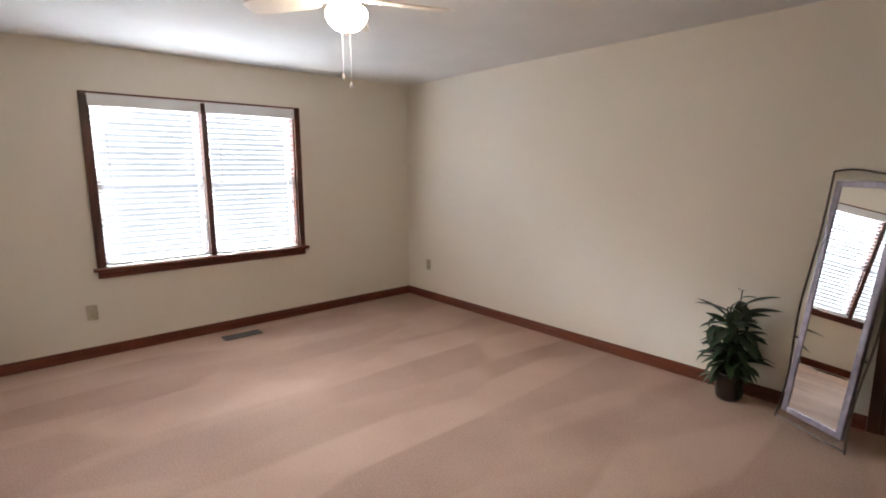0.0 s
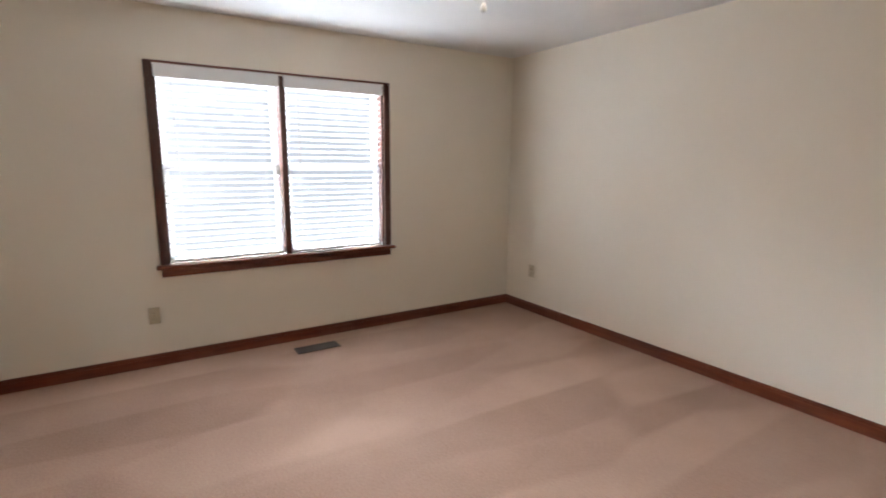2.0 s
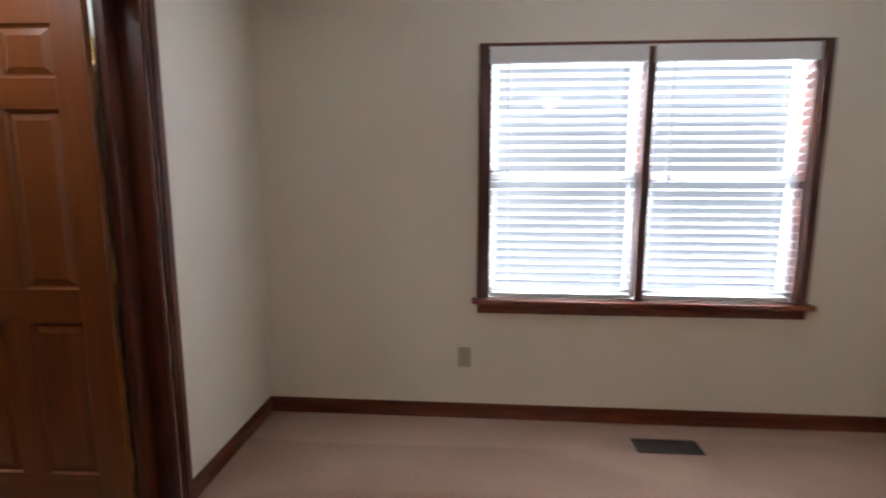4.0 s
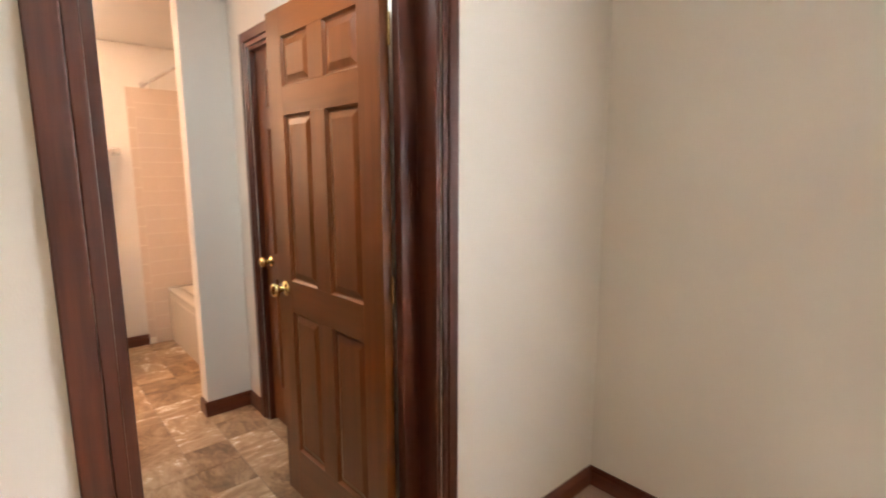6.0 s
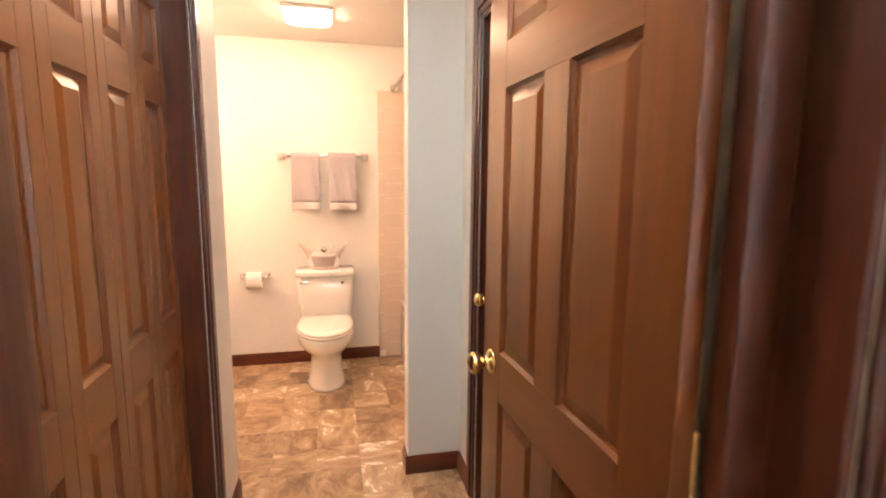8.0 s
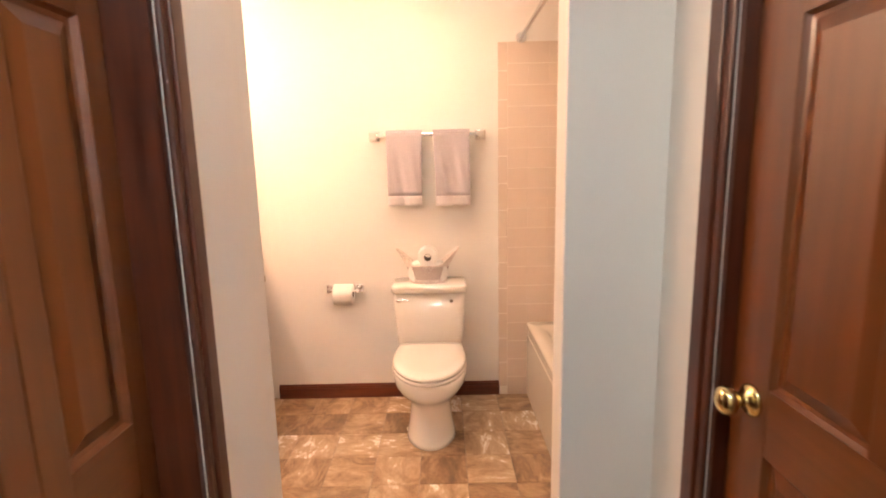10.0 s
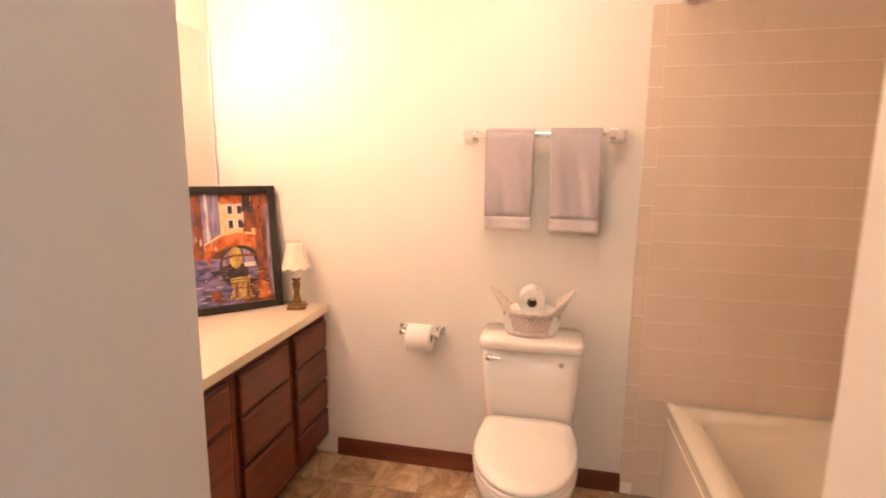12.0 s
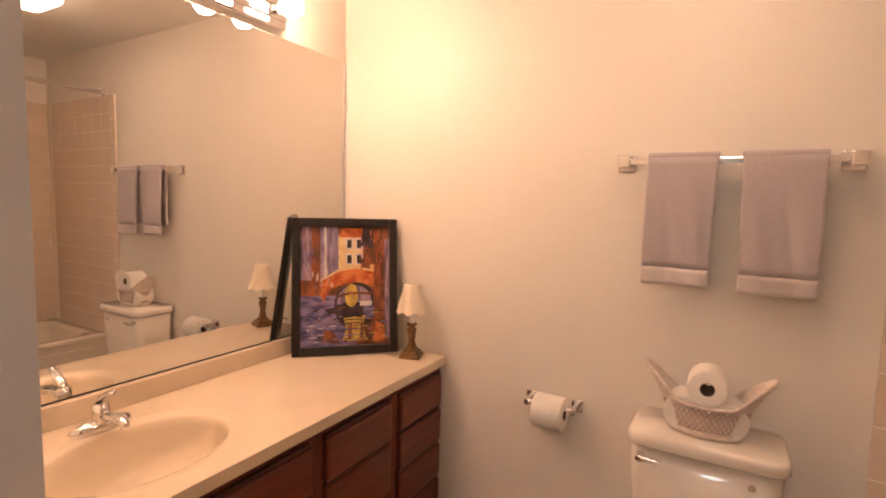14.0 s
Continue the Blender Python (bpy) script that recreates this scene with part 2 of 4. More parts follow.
def lathe(profile, seg=28, sx=1.0, sy=1.0, bm=None, m=None):
    """Rings of (radius, height) round z."""
    bm = bm or bmesh.new()
    m = m or Matrix()
    rings = []
    for r, z in profile:
        if r < 1e-5:
            rings.append([bm.verts.new(m @ Vector((0, 0, z)))])
        else:
            rings.append([bm.verts.new(m @ Vector((r * sx * math.cos(2 * math.pi * k / seg), r * sy * math.sin(2 * math.pi * k / seg), z))) for k in range(seg)])
    for a, b in zip(rings, rings[1:]):
        for k in range(seg):
            j = (k + 1) % seg
            if len(a) == 1 and len(b) > 1:
                bm.faces.new((a[0], b[k], b[j]))
            elif len(b) == 1 and len(a) > 1:
                bm.faces.new((a[k], a[j], b[0]))
            elif len(a) > 1:
                bm.faces.new((a[k], a[j], b[j], b[k]))
    bmesh.ops.recalc_face_normals(bm, faces=bm.faces)
    return bm


def loft(rings, close=True):
    """A skin over rings of points with equal counts; ends capped."""
    bm = bmesh.new()
    vs = [[bm.verts.new(p) for p in r] for r in rings]
    n = len(vs[0])
    for a, b in zip(vs, vs[1:]):
        for k in range(n):
            bm.faces.new((a[k], a[(k + 1) % n], b[(k + 1) % n], b[k]))
    if close:
        bm.faces.new(list(reversed(vs[0])))
        bm.faces.new(vs[-1])
    bmesh.ops.recalc_face_normals(bm, faces=bm.faces)
    return bm


def tube(points, r, seg=8):
    """A bent rod through points."""
    ps = [Vector(p) for p in points]
    rings = []
    for k, p in enumerate(ps):
        d = (ps[min(k + 1, len(ps) - 1)] - ps[max(k - 1, 0)]).normalized()
        a = d.orthogonal().normalized() if abs(d.z) > 0.95 else d.cross(Vector((0, 0, 1))).normalized()
        b = d.cross(a)
        rings.append([p + r * (math.cos(2 * math.pi * j / seg) * a + math.sin(2 * math.pi * j / seg) * b) for j in range(seg)])
    return loft(rings)


def mesh_from(name, bm, mat, smooth=False):
    me = bpy.data.meshes.new(name)
    bm.to_mesh(me)
    bm.free()
    me.materials.append(mat)
    if smooth:
        for p in me.polygons:
            p.use_smooth = True
    return me


def part(name, bm, mat, parent=None, label="", smooth=False, m=None):
    ob = new(name, mesh_from(name, bm, mat, smooth))
    if parent:
        ob.parent = parent
    if m:
        ob.matrix_basis = m
    if label:
        ob["label"] = label
    return ob


def thing(name, label, category, m=None, group="", kind=""):
    ob = new(name)
    ob.empty_display_size = 0.1
    if m:
        ob.matrix_basis = m
    return tagged(ob, label, category, group, kind)


def structure(name, bm, mat, label, category):
    return tagged(part(name, bm, mat), label, category, kind="structure")


# ---------------- the shell ----------------
XL, XR, YW, YB = -0.80, 3.48, 4.40, -1.60      # bedroom faces
HB, HT = 2.40, 2.35                            # ceiling heights
XT, YM, YN = -4.205, 1.375, 4.22                 # toilet wall, mirror wall, tub back wall
XE, XEL, YS, YP = -2.60, -2.585, 2.53, 3.54                 # passage end, its two sides
XH = -0.925                                    # passage face of the bedroom wall

structure("floor_bedroom", boxes((-0.86, 3.60, YB - .15, 4.55, -0.12, 0.0)), M_CARPET, "pinkish beige cut-pile carpet with vacuum marks", "carpet")
floor_bath = structure("floor_bathroom", boxes((-4.325, -0.86, 1.22, 4.34, -0.12, -0.004)), M_VGROUT, "brown mottled vinyl tile floor", "floor")
structure("ceiling_bedroom", boxes((-0.86, 3.60, YB - .15, 4.55, HB, HB + .12)), M_CEIL, "white painted ceiling with a fine texture", "ceiling")
structure("ceiling_bathroom", boxes((-4.325, -0.86, 1.22, 4.34, HT, HT + .15)), M_CEIL, "white painted ceiling over bath and passage", "ceiling")
WX0, WX1, WZ0, WZ1 = 0.462, 2.105, 0.700, 2.035
structure("wall_window", boxes((XH, WX0, YW, 4.55, 0, HB), (WX1, 3.60, YW, 4.55, 0, HB), (WX0, WX1, YW, 4.55, 0, WZ0), (WX0, WX1, YW, 4.55, WZ1, HB)), M_WALL, "cream painted bedroom wall with a window", "wall")
structure("wall_east", boxes((XR, 3.60, YB, -0.72, 0, HB), (XR, 3.60, 0.04, YW, 0, HB), (XR, 3.60, -0.72, 0.04, 2.02, HB)), M_WALL, "blank cream painted bedroom wall", "wall")
structure("wall_back", boxes((XH, 3.60, YB - .15, YB, 0, HB)), M_WALL, "cream painted bedroom wall", "wall")
DY0, DY1 = 2.662, 3.502
structure("wall_bath_door", boxes((XH, XL, YB, DY0, 0, HB), (XH, XL, DY1, YW, 0, HB), (XH, XL, DY0, DY1, 2.025, HB)), M_WALL, "cream painted wall round the bathroom doorway", "wall")
CX0, CX1 = -2.205, -1.205
structure("wall_closet", boxes((XEL, CX0, 2.41, YS, 0, HT), (CX1, XH, 2.41, YS, 0, HT), (CX0, CX1, 2.41, YS, 2.02, HT)), M_BATH, "white passage wall with closet doors", "wall")
PX0, PX1 = -2.335, -1.555
structure("wall_passage", boxes((XE, PX0, YP, 3.66, 0, HT), (PX1, XH, YP, 3.66, 0, HT), (PX0, PX1, YP, 3.66, 2.02, HT)), M_BATH, "white passage wall with a closed door", "wall")
structure("wall_stub", boxes((-2.705, XE, 3.288, YN, 0, HT), bevel=0.004), M_BATH, "white painted wall end beside the tub", "wall")
structure("wall_vanity_end", boxes((XEL, -2.47, 1.25, 2.41, 0, HT)), M_BATH, "white painted bathroom wall", "wall")
structure("wall_toilet", boxes((-4.325, XT, 1.25, 4.34, 0, HT)), M_BATH, "warm white painted wall behind the toilet", "wall")
structure("wall_mirror", boxes((XT, XH, 1.25, YM, 0, HT)), M_BATH, "warm white painted wall behind the vanity", "wall")
structure("wall_tub", boxes((XT, XH, YN, 4.34, 0, HT)), M_BATH, "white painted wall above the tub tiles", "wall")
structure("wall_hidden_side", boxes((-1.05, XH, 3.66, YN, 0, HT), (-1.05, XH, 1.40, 2.41, 0, HT)), M_BATH, "plain wall closing the closets", "wall")


def board(name, x0, x1, y0, y1, side, label="dark-stained wooden baseboard"):
    """A baseboard with a stepped, rounded top; side is the axis and sign in which it stands proud."""
    bm = bmesh.new()
    for h0, h1, d in ((0, 0.062, 0.014), (0.062, 0.076, 0.011), (0.076, 0.086, 0.007)):
        if side == "-y":
            box(bm, x0, x1, y1 - d, y1, h0, h1)
        elif side == "+y":
            box(bm, x0, x1, y0, y0 + d, h0, h1)
        elif side == "-x":
            box(bm, x1 - d, x1, y0, y1, h0, h1)
        else:
            box(bm, x0, x0 + d, y0, y1, h0, h1)
    return structure(name, bm, M_TRIM_X if "y" in side else M_TRIM_Y, label, "baseboard")


board("baseboard_window", XL, XR, YW - .1, YW, "-y")
board("baseboard_east", XR - .1, XR, 0.122, YW - .014, "-x")
board("baseboard_east_rear", XR - .1, XR, YB, -0.802, "-x")
board("baseboard_back", XL, XR, YB, YB + .1, "+y")
board("baseboard_door_side", XL, XL + .1, 3.566, YW - .014, "+x")
board("baseboard_door_side_rear", XL, XL + .1, YB + .014, 2.578, "+x")
board("baseboard_toilet", XT, XT + .1, 1.97, 3.305, "+x")
board("baseboard_closet", XEL, CX0 - .062, YS, YS + .1, "+y")
board("baseboard_passage", XE + .014, PX0 - .082, YP - .1, YP, "-y")
board("baseboard_stub", XE, XE + .1, 3.274, YP, "+x")
board("baseboard_stub_end", -2.705, XE, 3.20, 3.288, "-y")


def casing(name, a0, a1, top, face, axis, sign, width, jamb_depth, label, first=0.0):
    """Door casing of two legs and a head with a moulded profile, round an opening a0..a1 on a wall face, and its jamb."""
    th = thing(name, label, "door frame", kind="structure")
    prof = ((0.0, 0.34, 0.011), (0.34, 1.0, 0.018))

    def slab(u0, u1, z0, z1, d0, d1):
        d0, d1 = sorted((face + sign * d0, face + sign * d1))
        return (u0, u1, d0, d1, z0, z1) if axis == "x" else (d0, d1, u0, u1, z0, z1)
    for leg, s, w in ((a0, -1, first or width), (a1, 1, width)):
        bm = bmesh.new()
        for f0, f1, d in prof:
            u0, u1 = sorted((leg + s * f0 * w, leg + s * f1 * w))
            box(bm, *slab(u0, u1, 0, top + f1 * width, 0, d), bevel=0.004)
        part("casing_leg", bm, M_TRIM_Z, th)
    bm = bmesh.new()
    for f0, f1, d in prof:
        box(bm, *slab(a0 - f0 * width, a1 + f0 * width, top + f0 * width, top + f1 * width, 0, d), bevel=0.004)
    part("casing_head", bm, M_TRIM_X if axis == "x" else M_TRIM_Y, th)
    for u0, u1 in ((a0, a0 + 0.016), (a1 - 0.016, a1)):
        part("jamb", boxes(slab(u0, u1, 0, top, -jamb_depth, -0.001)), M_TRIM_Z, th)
    part("jamb_head", boxes(slab(a0 + .016, a1 - .016, top - .016, top, -jamb_depth, -0.001)), M_TRIM_Y, th)
    return th


bath_frame = casing("door_frame_bathroom", DY0, DY1, 2.025, XL, "y", 1, 0.058, 0.125, "dark mahogany-stained bathroom door casing", 0.082)
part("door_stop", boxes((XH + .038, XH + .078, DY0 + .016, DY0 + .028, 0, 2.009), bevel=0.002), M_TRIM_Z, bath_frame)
# dark filler over the gap beside the open leaf, where shade would show
part("hinge_jamb_fill", boxes((XH, XH + .036, DY1 - .080, DY1 - .016, 0, 2.009), bevel=0.003), M_TRIM_Z, bath_frame)
casing("door_frame_closet", CX0, CX1, 2.02, YS, "x", 1, 0.06, 0.118, "stained wooden closet door casing")
casing("door_frame_passage", PX0, PX1, 2.02, YP, "x", -1, 0.075, 0.10, "stained wooden casing round a closed door")
casing("door_frame_bedroom", -0.72, 0.04, 2.02, XR, "y", -1, 0.08, 0.10, "dark-stained bedroom door casing")
structure("threshold", boxes((-0.885, -0.835, DY0 + .016, DY1 - .016, -0.003, 0.008), bevel=0.004), M_BRASS, "thin metal strip where carpet meets vinyl", "threshold")

# ---------------- panel doors ----------------
ROWS = ((0.215, 0.825), (0.955, 1.600), (1.705, 1.885))


def panel_leaf(th, w, h, cols, stile, mull, thick=0.035, rows=ROWS):
    """Stiles, rails and raised panels of a moulded door leaf; local x along its width, y its thickness, z up."""
    y0, y1 = -thick / 2, thick / 2
    part("stile", boxes((0, stile, y0, y1, 0, h), bevel=0.0015), M_DOOR_Z, th)
    part("stile", boxes((w - stile, w, y0, y1, 0, h), bevel=0.0015), M_DOOR_Z, th)
    pw = (w - 2 * stile - (cols - 1) * mull) / cols
    zs = [0] + [v for r in rows for v in r] + [h]
    for a, b in zip(zs[::2], zs[1::2]):
        part("rail", boxes((stile, w - stile, y0, y1, a, b), bevel=0.001), M_DOOR_X, th)
    for c in range(cols):
        x0 = stile + c * (pw + mull)
        if c:
            for a, b in rows:
                part("mullion", boxes((x0 - mull, x0, y0, y1, a, b), bevel=0.001), M_DOOR_Z, th)
        for a, b in rows:
            bm = bmesh.new()
            rings = []
            for inset, d in ((0.0, 0.0025), (0.006, 0.010), (0.012, 0.0115), (0.014, 0.0115), (0.036, 0.0035), (0.038, 0.003)):
                rings.append((x0 + inset, x0 + pw - inset, a + inset, b - inset, d))
            for s in (-1, 1):
                prev = None
                for u0, u1, v0, v1, d in rings:
                    y = s * (thick / 2 - d)
                    cur = [bm.verts.new(p) for p in ((u0, y, v0), (u1, y, v0), (u1, y, v1), (u0, y, v1))]
                    if prev:
                        for k in range(4):
                            bm.faces.new((prev[k], prev[(k + 1) % 4], cur[(k + 1) % 4], cur[k]))
                    prev = cur
                bm.faces.new(prev)
            bmesh.ops.recalc_face_normals(bm, faces=bm.faces)
            part("panel", bm, M_DOOR_Z, th)


def knob(th, x, z, thick, sides=(-1, 1)):
    for s in sides:
        m = Matrix.Translation((x, s * thick / 2, z)) @ Matrix.Rotation(-s * math.pi / 2, 4, "X")
        k = part("knob", lathe(((0, 0), (0.032, 0), (0.032, 0.004), (0.026, 0.009), (0.013, 0.012), (0.011, 0.022), (0.018, 0.030), (0.027, 0.040), (0.029, 0.050), (0.024, 0.060), (0.012, 0.065), (0, 0.066)), 24), M_BRASS, th, "polished brass knob", True, m)
        k.name = "door_knob"


def hinges(th, thick, s):
    for z in (0.25, 1.02, 1.80):
        part("hinge", rods(((0.0, s * thick / 2, z - .045), (0.0, s * thick / 2, z + .045), 0.006)), M_BRASS, th, "brass hinge")


# bathroom door, standing open into the passage
d = thing("door_bathroom", "open six-panel stained wooden door with brass knob", "door", pose(-0.935, 3.402, 0.012, 0, 0, 180 + DOOR_SWING), kind="structure")
panel_leaf(d, 0.735, 1.99, 2, 0.115, 0.10)
knob(d, 0.735 - 0.065, 0.915, 0.035)
hinges(d, 0.035, -1)
# closed door in the passage wall
d = thing("door_passage", "closed six-panel stained wooden door", "door", pose(PX0 + .018, 3.585, 0.012), kind="structure")
panel_leaf(d, 0.744, 1.99, 2, 0.112, 0.10)
knob(d, 0.065, 0.915, 0.035, (-1,))
# closed bedroom door
d = thing("door_bedroom", "closed stained wooden panel door", "door", pose(3.53, -0.702, 0.012, 0, 0, 90), kind="structure")
panel_leaf(d, 0.724, 1.99, 2, 0.112, 0.10)
# bifold closet doors
for k in range(4):
    d = thing("closet_door", "closed narrow bifold closet door leaf with three raised panels", "door", pose(CX0 + .018 + k * .241, 2.4375, 0.012), "bifold closet leaves", "structure")
    panel_leaf(d, 0.239, 1.99, 1, 0.05, 0.0)

# ---------------- bedroom window and blinds ----------------
win = thing("window_1", "double window with dark-stained casing and white sashes", "window", kind="structure")
for a, b in ((0.412, 0.462), (2.108, 2.160)):
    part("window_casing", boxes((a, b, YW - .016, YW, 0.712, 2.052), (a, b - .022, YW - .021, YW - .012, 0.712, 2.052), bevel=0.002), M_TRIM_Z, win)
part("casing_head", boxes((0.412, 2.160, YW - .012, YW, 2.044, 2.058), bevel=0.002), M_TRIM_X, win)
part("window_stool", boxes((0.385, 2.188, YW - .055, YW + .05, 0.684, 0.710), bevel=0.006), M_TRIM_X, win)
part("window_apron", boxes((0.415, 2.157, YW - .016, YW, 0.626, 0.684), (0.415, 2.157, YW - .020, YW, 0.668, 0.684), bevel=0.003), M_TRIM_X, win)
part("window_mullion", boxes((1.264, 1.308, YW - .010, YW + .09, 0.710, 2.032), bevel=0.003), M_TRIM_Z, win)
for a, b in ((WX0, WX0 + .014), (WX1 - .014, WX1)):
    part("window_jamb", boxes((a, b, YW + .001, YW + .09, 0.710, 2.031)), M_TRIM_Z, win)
for a, b in ((WX0 + .014, 1.264), (1.308, WX1 - .014)):
    for z0, z1, y in ((0.712, 1.385, 4.462), (1.355, 2.028, 4.496)):
        s = part("sash", boxes((a, a + .04, y, y + .03, z0, z1), (b - .04, b, y, y + .03, z0, z1), (a + .04, b - .04, y, y + .03, z0, z0 + .045), (a + .04, b - .04, y, y + .03, z1 - .035, z1)), M_WHITE, win, "white sash frame")
        gb = material("window_glass", (1, 1, 1), 0.0)
        gb.node_tree.nodes["Principled BSDF"].inputs["Transmission Weight"].default_value = 1.0
        g = part("pane", boxes((a + .04, b - .04, y + .013, y + .017, z0 + .045, z1 - .035)), gb, s, "clear glass")
        g.visible_shadow = False

slat_bm = bmesh.new()
L = 0.772
pts = [(-0.024, -0.0012), (-0.012, 0.0008), (0, 0.0016), (0.012, 0.0008), (0.024, -0.0012)]
ring = [(u, v + .0013) for u, v in pts] + [(u, v - .0013) for u, v in reversed(pts)]
slat_bm.free()
slat_bm = loft([[Vector((x, u, v)) for u, v in ring] for x in (0.0, L)])
SLAT = mesh_from("slat", slat_bm, M_BLIND)
PITCH, NSLAT = 0.0455, 27
for bx in (WX0 + .016, 1.310):
    bl = thing("window_blind", "white two-inch slatted blind, lowered with slats open", "blind", pose(bx, YW + .028, 0), "bedroom window blinds")
    part("headrail", boxes((0, L, -.024, .024, 1.967, 2.027), bevel=0.003), M_WHITE, bl)
    part("valance", boxes((-.012, L + .012, -.046, -.034, 1.954, 2.040), bevel=0.004), M_WHITE, bl)
    part("bottom_rail", boxes((0, L, -.024, .024, 0.717, 0.739), bevel=0.004), M_WHITE, bl)
    for k in range(NSLAT):
        o = new("slat", SLAT)
        o.parent = bl
        o.matrix_basis = pose(0, 0, 0.767 + k * PITCH, SLAT_TILT)
    for x in (0.10, L - 0.10):
        part("ladder_cord", rods(((x, -.026, 0.739), (x, -.026, 1.967), 0.0011), ((x, .026, 0.739), (x, .026, 1.967), 0.0011), seg=5), M_WHITE, bl)
    part("tilt_wand", rods(((0.085, -.042, 1.96), (0.092, -.038, 1.34), 0.004), seg=6), material("wand_plastic", (0.62, 0.62, 0.64), 0.2), bl, "clear plastic tilt wand")
# pale daylight beyond the glass
tagged(part("backdrop", boxes((-16, 18, 15.0, 15.05, -6, 14)), M_OUT), "bright overexposed daylight outdoors", "backdrop", kind="structure")


def outlet(name, m, label):
    th = thing(name, label, "outlet", m, "wall outlets")
    part("cover_plate", boxes((-.036, .036, 0, .006, -.058, .058), bevel=0.003), M_IVORY, th)
    for z in (-.022, .022):
        s = part("socket", lathe(((0, 0.0062), (0.0155, 0.0062), (0.0165, 0.0092), (0, 0.0092)), 18, m=Matrix.Translation((0, 0, z)) @ Matrix.Rotation(-math.pi / 2, 4, "X")), M_IVORY, th)
        for x in (-.006, .006):
            part("slot", boxes((x - .0012, x + .0012, .0088, .0098, z - .005, z + .004)), M_DARK, s, "dark slot")
    part("screw", rods(((0, .005, 0), (0, .0075, 0), 0.003)), M_BRASS, th)


outlet("wall_outlet", pose(0.346, YW, 0.362, 0, 0, 180), "ivory duplex outlet on the wall below the window")
outlet("wall_outlet", pose(XR, 4.03, 0.395, 0, 0, 90), "ivory duplex outlet on the blank wall")

v = thing("floor_vent", "brown metal floor register set in the carpet", "vent", pose(1.40, 4.152, 0))
part("vent_frame", boxes((-.165, .165, -.065, -.052, 0, .006), (-.165, .165, .052, .065, 0, .006), (-.165, -.150, -.052, .052, 0, .006), (.150, .165, -.052, .052, 0, .006), bevel=0.001), M_VENT, v)
part("backing", boxes((-.150, .150, -.052, .052, 0.0005, .002)), M_DARK, v, "dark opening")
for k in range(18):
    x = -.142 + k * .0167
    part("slat", boxes((x - .003, x + .003, -.052, .052, .002, .0055)), M_VENT, v)

# ---------------- ceiling fan ----------------
fan = thing("ceiling_fan", "white ceiling fan with lit globe and pull chains", "ceiling fan", pose(FAN_X, FAN_Y, 0))
part("canopy", lathe(((0, HB), (0.07, HB), (0.068, HB - .025), (0.03, HB - .045), (0, HB - .045)), 24), M_WHITE, fan, smooth=True)
part("motor_housing", lathe(((0, 2.36), (0.05, 2.36), (0.10, 2.335), (0.11, 2.30), (0.10, 2.240), (0.064, 2.215), (0.062, 2.194), (0, 2.194)), 28), M_WHITE, fan, smooth=True)
part("globe", lathe(((0.060, 2.195), (0.084, 2.186), (0.093, 2.168), (0.092, 2.148), (0.079, 2.120), (0.052, 2.097), (0, 2.086)), 32), M_GLOBE, fan, "lit frosted glass globe", True)
part("finial", lathe(((0, 2.089), (0.016, 2.087), (0.014, 2.077), (0.006, 2.071), (0, 2.069)), 16), M_CHROME, fan, "metal finial", True)
for x, y, z in ((-.016, .016, 1.905), (0.010, -.008, 1.868)):
    c = part("pull_chain", rods(((x, y, 2.10), (x, y, z), 0.0019), seg=6), M_WHITE, fan)
    part("fob", lathe(((0, .03), (0.004, .026), (0.009, .010), (0.007, .002), (0, 0)), 12), M_WHITE, c, "white chain fob", True, pose(x, y, z - .025))
for k in range(5):
    a = FAN_A + k * 72
    m = pose(0, 0, 2.226, 0, 0, a)
    part("blade_iron", boxes((0.085, 0.19, -.018, .018, -.004, .004), bevel=0.002), M_WHITE, fan, m=m)
    rings = []
    for u, w in ((0.14, .040), (0.17, .052), (0.30, .058), (0.43, .064), (0.48, .056), (0.50, .035)):
        rings.append([Vector((u, s * w, z + s * w * 0.2)) for s, z in ((-1, -.003), (1, -.003), (1, .003), (-1, .003))])
    part("blade", loft(rings), M_BLADE, fan, m=m)

# ---------------- leaning floor mirror ----------------
MW, MH = 0.42, 1.42
cm = thing("floor_mirror", "cheval mirror in pewter frame leaning near the wall", "mirror", FM_POSE)
fr = bmesh.new()
for r in ((0.03, 0.065, -.012, .012, 0.06, MH), (MW - .065, MW - .03, -.012, .012, 0.06, MH), (0.065, MW - .065, -.012, .012, 0.06, 0.095), (0.065, MW - .065, -.012, .012, MH - .035, MH)):
    box(fr, *r, bevel=0.004)
part("mirror_frame", fr, M_PEWTER, cm)
part("mirror_glass", boxes((0.065, MW - .065, -.006, -.002, 0.095, MH - .035)), M_MIRROR, cm, "silvered mirror glass")
part("backing", boxes((0.06, MW - .06, -.001, .006, 0.09, MH - .03)), M_BLACK, cm)
for s, x in ((1, 0.0), (-1, MW)):
    ps = [(x + s * 0.02 * math.sin(k / 14 * math.pi * 3) * (1 - k / 16), -0.004, 0.0 + k / 14 * (MH + .05)) for k in range(15)]
    part("side_rod", tube(ps, 0.006), M_IRON, cm, "thin bent metal rod")
part("top_rod", tube([(MW * k / 14, -0.004, MH + .05 + 0.012 * math.sin(k / 14 * 2 * math.pi)) for k in range(15)], 0.006), M_IRON, cm, "wavy metal rod")
part("bottom_rod", tube([(MW * k / 6, -0.004, 0.012) for k in range(7)], 0.006), M_IRON, cm)
for z in (0.5, ):
    for x0, x1 in ((0.0, 0.03), (MW - .03, MW)):
        part("pivot", rods(((x0, 0, z), (x1, 0, z), 0.006)), M_IRON, cm)

